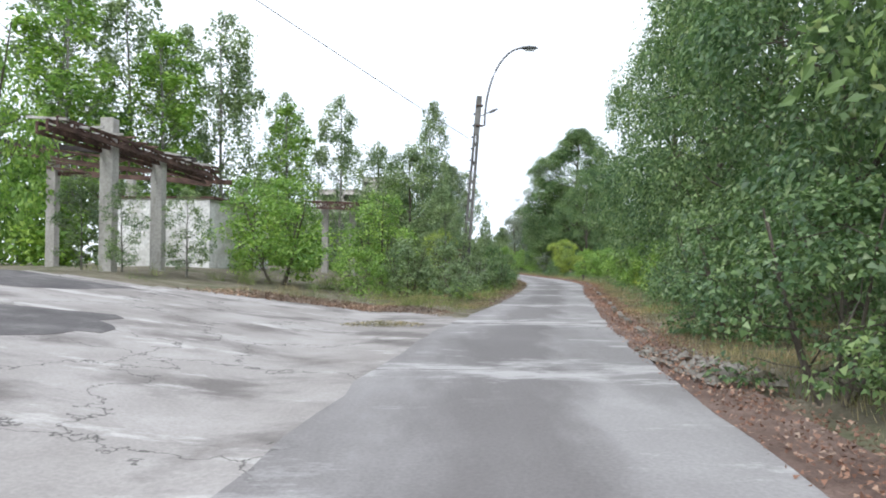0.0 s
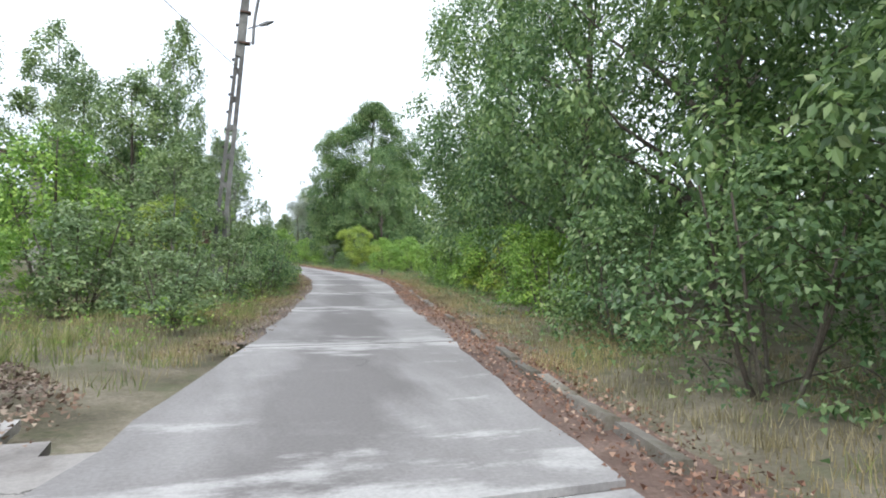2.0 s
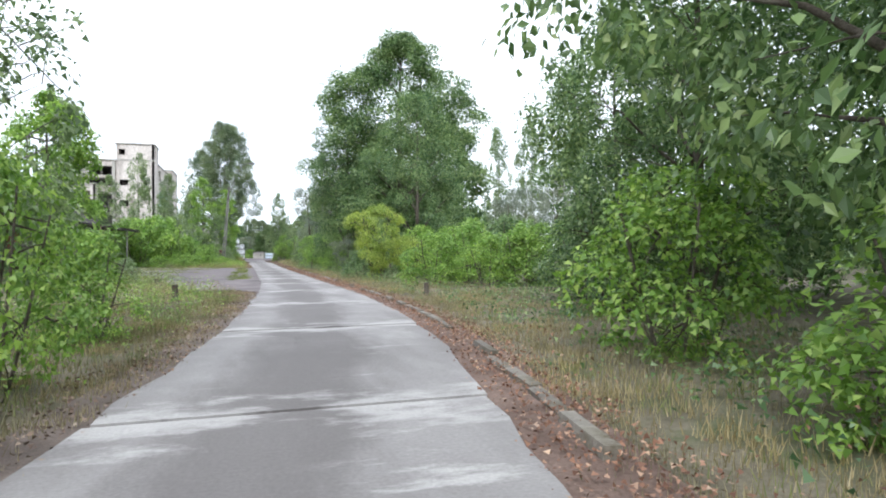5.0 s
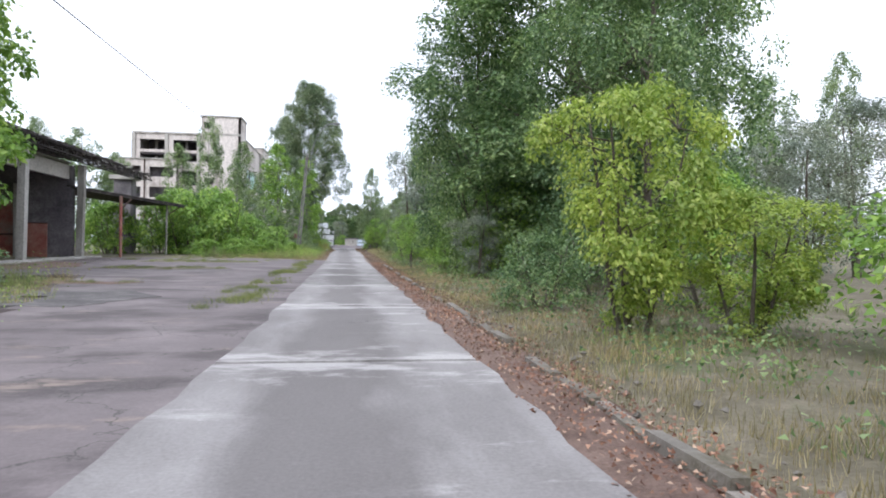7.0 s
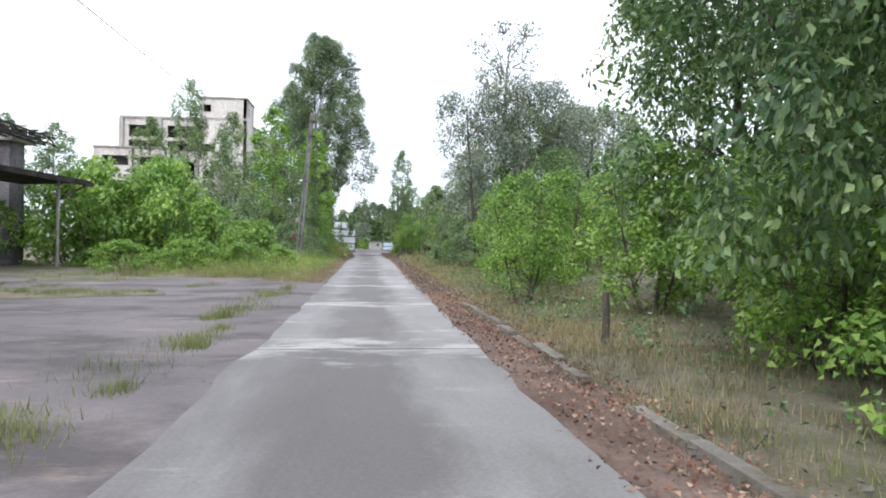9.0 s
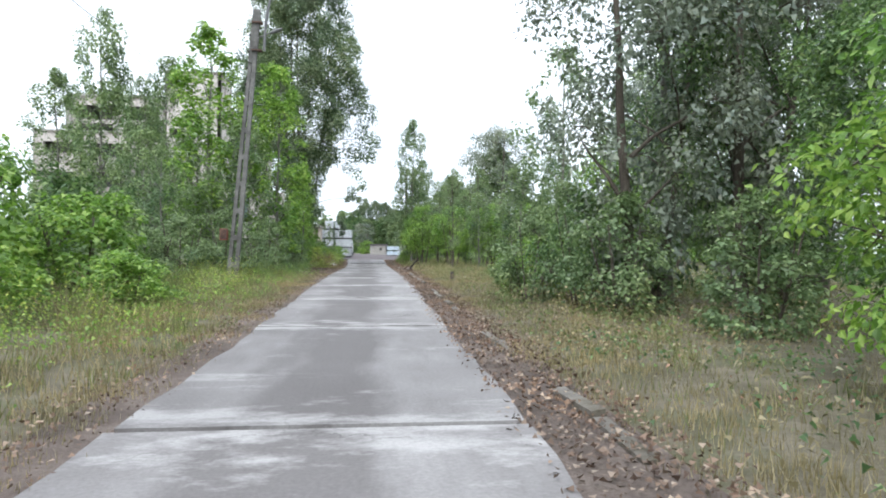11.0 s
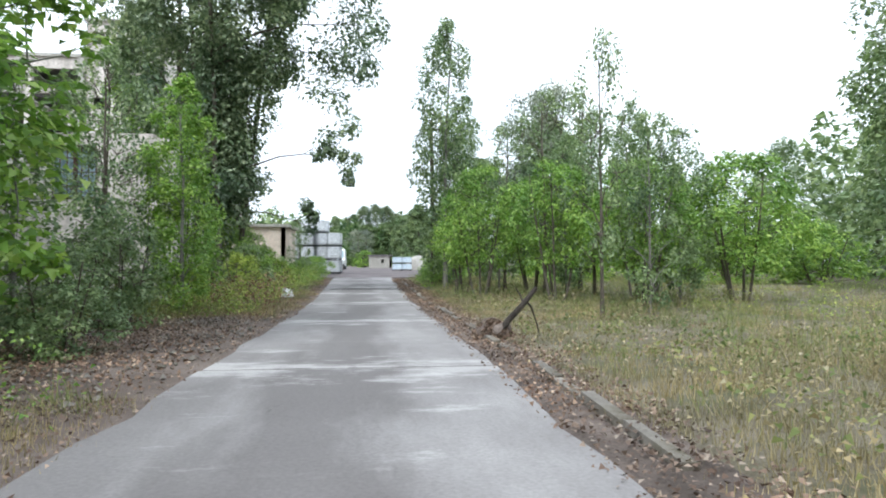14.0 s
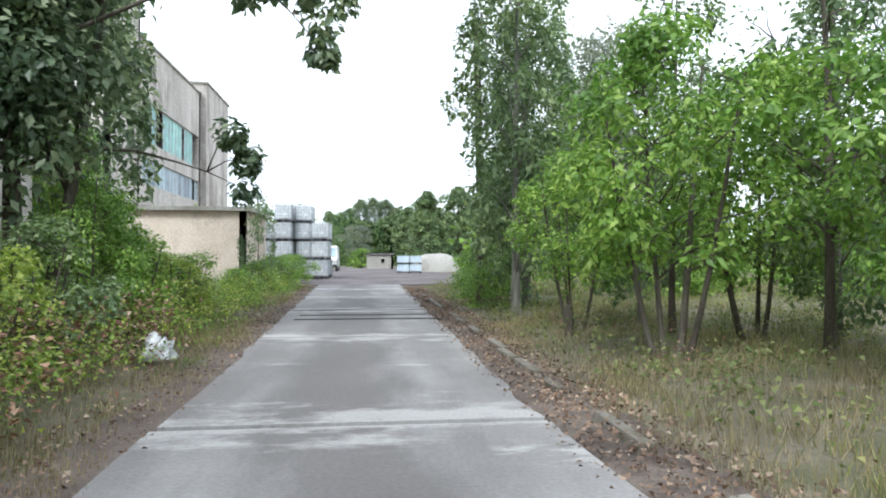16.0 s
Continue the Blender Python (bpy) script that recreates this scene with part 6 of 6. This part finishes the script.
sward("grass", 40000, 26, 92, 4.5, 20, 1, 0.34, M_GRASS, "tall dry stalks in the field", 48)


def tufts():
    """Tufts that break through the yard's asphalt and along its seam with the road."""
    rng = np.random.default_rng(46)
    n = 110
    ty = np.r_[-14 + 30 * rng.random(55), 2.6 + 2.4 * rng.random(15), 11.6 + 3 * rng.random(20), -6.9 + 0.9 * rng.random(8), 14 + 4 * rng.random(12)]
    tx = np.r_[-2.2 - 0.9 * rng.random(55), -11 + 5.4 * rng.random(15), -12 + 6.6 * rng.random(20), -9.8 + 3.4 * rng.random(8), -14 + 10 * rng.random(12)]
    k = rng.integers(0, n, 22000)
    s = 0.08 + 0.2 * rng.random(n)
    x, y = tx[k] + rng.normal(0, 1, 22000) * s[k], ty[k] + rng.normal(0, 1.6, 22000) * s[k]
    ob = part("grass", blades(x, y, 0.04 + 0.1 * rng.random(22000), rng), M_GREEN, None)
    tagged(ob, "low green tufts in the cracks of the yard", "grass", kind="stuff")


tufts()


def ground_cover(n, y0, y1, near, far_off, side, top, leaf, mat, label, seed, clear=None):
    """Low leafy weeds in patches."""
    rng = np.random.default_rng(seed)
    t = n // 45
    ty = y0 + (y1 - y0) * rng.random(t)
    tx = road_x(ty) + side * (near + half_w(ty) - HALF + (far_off - near) * rng.random(t) ** 1.3)
    keep = np.ones(t, bool) if clear is None else ~clear(tx, ty)
    tx, ty = tx[keep], ty[keep]
    th, tr = top * (0.3 + 0.9 * rng.random(len(tx))), 0.15 + 0.3 * rng.random(len(tx))
    k = rng.integers(0, len(tx), n)
    x, y = tx[k] + rng.normal(0, 1, n) * tr[k], ty[k] + rng.normal(0, 1, n) * tr[k]
    c = np.stack([x, y, ground_z(x, y) + th[k] * rng.random(n) ** 0.7], -1)
    ob = part("weeds", leaf_cloud(c, leaf * (0.55 + rng.random(n)), rng, slim=0.45, corners=3), mat, None)
    return tagged(ob, label, "weeds", kind="stuff")


ground_cover(30000, -84, 26, 3.2, 8, 1, 0.45, 0.07, M_LIME, "low leafy weeds under the roadside trees", 81)
ground_cover(24000, 26, 90, 3.0, 12, 1, 0.42, 0.07, M_GREEN, "low leafy weeds scattered in the field", 86)
ground_cover(48000, -62, 92, 2.6, 8, -1, 0.6, 0.052, M_FRESH, "leafy green weeds beside the road", 82, paved)
ground_cover(16000, 60, 92, 2.8, 5, -1, 0.9, 0.06, M_GOLD, "tangled yellow-green undergrowth by the road", 83)
ground_cover(5000, -60, 92, 2.3, 6, -1, 0.5, 0.04, M_LITTER, "dead brown stalks and dry weeds", 84, paved)
ground_cover(9000, -27, -4, 4.5, 14, -1, 0.7, 0.07, M_GREEN, "rank weeds closing over the corner of the yard", 88, paved)
ground_cover(4500, 61, 71, 2.7, 4.8, -1, 0.85, 0.07, M_LITTER, "withered reddish-brown weeds by the road", 87)
ground_cover(16000, 44, 92, 8, 24, 1, 0.9, 0.05, M_GOLD, "yellow-green goldenrod standing in the field", 89)
ground_cover(14000, 20, 60, 3.6, 8, -1, 0.9, 0.042, M_GOLD, "yellowing goldenrod and weeds beside the road", 90, paved)
ground_cover(14000, 16, 62, 2.8, 8, 1, 0.55, 0.05, M_GRASS, "tan withered weeds in clumps on the verge", 91)
ground_cover(5000, -84, 92, 2.7, 6, 1, 0.4, 0.04, M_LITTER, "dead brown stalks and dry weeds", 85)


def litter(n, y0, y1, near, far_off, side, seed, size=0.042, clear=None, mat=M_LITTER_BROWN):
    rng = np.random.default_rng(seed)
    y = y0 + (y1 - y0) * rng.random(n)
    off = near + (far_off - near) * rng.beta(2, 2, n)
    x = road_x(y) + side * (off + half_w(y) - HALF)
    if clear is not None:
        k = ~clear(x, y)
        x, y = x[k], y[k]
    c = np.stack([x, y, ground_z(x, y) + 0.04 * rng.random(len(x)) ** 2], -1)
    v, f = leaf_cloud(c, size * (0.45 + rng.random(len(x))), rng, up=0.9, slim=0.6, corners=3, droop=0.0, loose=0.75)
    v[:, 2] = np.maximum(v[:, 2], ground_z(v[:, 0], v[:, 1]) - 0.025)
    return tagged(part("leaf_litter", (v, f), mat, None), "brown fallen leaves along the road's edge", "leaves", kind="stuff")


litter(34000, -80, 14, 1.5, 2.75, 1, 51, mat=M_LITTER)
litter(34000, 14, 90, 1.4, 2.8, 1, 55, 0.048)
litter(24000, -62, 90, 1.5, 2.6, -1, 52, clear=paved)
litter(16000, 50, 61, 1.7, 6.4, -1, 54, 0.05)
litter(36000, -66.5, -58, 2.0, 9.0, -1, 53, 0.06, clear=lambda x, y: (y < fork_edge(x) - 0.5) | (y > fork_edge(x) + 1.8))


def leaf_heap(x, y, rx, ry, n, seed, mat, label, high=0.09):
    """A small drift of tan leaves and straw swept together on the concrete."""
    rng = np.random.default_rng(seed)
    a, r = rng.random(n) * 2 * np.pi, rng.random(n) ** 0.8
    px, py = x + rx * r * np.cos(a), y + ry * r * np.sin(a)
    c = np.stack([px, py, ground_z(px, py) + high * (1 - r ** 2) * (rng.random(n) if high < 0.2 else 0.93 + 0.12 * rng.random(n))], -1)
    ob = part("leaf_heap", leaf_cloud(c, 0.05 * (0.5 + rng.random(n)), rng, up=2.0, slim=0.6, corners=3), mat, None)
    return tagged(ob, label, "leaves", kind="stuff")


leaf_heap(-9.7, -68.0, 0.9, 0.5, 800, 91, M_GRASS, "small tan heap of leaves and straw on the concrete")
leaf_heap(2.08, 55.6, 0.38, 0.42, 3200, 92, M_LITTER_BROWN, "brown dead leaves and grass over the heap of earth", 0.28)


def stones(n, x0, x1, y0, y1, size, seed, label):
    """Loose chips of stone and broken concrete strewn over bare earth."""
    rng = np.random.default_rng(seed)
    base = np.array([(1, 0, 0), (-1, 0, 0), (0, 1, 0), (0, -1, 0), (0, 0, 1), (0, 0, -1)], float)
    tri = np.array([(0, 2, 4), (2, 1, 4), (1, 3, 4), (3, 0, 4), (2, 0, 5), (1, 2, 5), (3, 1, 5), (0, 3, 5)])
    x, y = x0 + (x1 - x0) * rng.random(n), y0 + (y1 - y0) * rng.random(n)
    r = size * (0.3 + 0.9 * rng.random(n) ** 2)
    v = base[None] * (r[:, None, None] * (0.6 + 0.7 * rng.random((n, 6, 1)))) * (1, 1, 0.6) + rng.normal(0, 0.12, (n, 6, 3)) * r[:, None, None]
    v += np.stack([x, y, ground_z(x, y) - 0.025 + 0.3 * r], -1)[:, None]
    f = (np.arange(n)[:, None, None] * 6 + tri[None]).reshape(-1, 3)
    tagged(part("gravel", (v.reshape(-1, 3), f), M_KERB, None), label, "gravel", kind="stuff")


stones(900, -6.0, -2.3, 50.5, 60.5, 0.06, 61, "stones and broken concrete on the bare shoulder")
stones(260, -5.7, -4.7, -74.6, -71.6, 0.09, 62, "pale rubble and dry leaves beside the road")
stones(500, -16.6, -13.6, -1.0, 18.0, 0.06, 63, "crumbs of concrete before the garage")
stones(400, 1.9, 3.0, -30.0, 12.0, 0.05, 64, "chips of broken kerb in the dry grass")
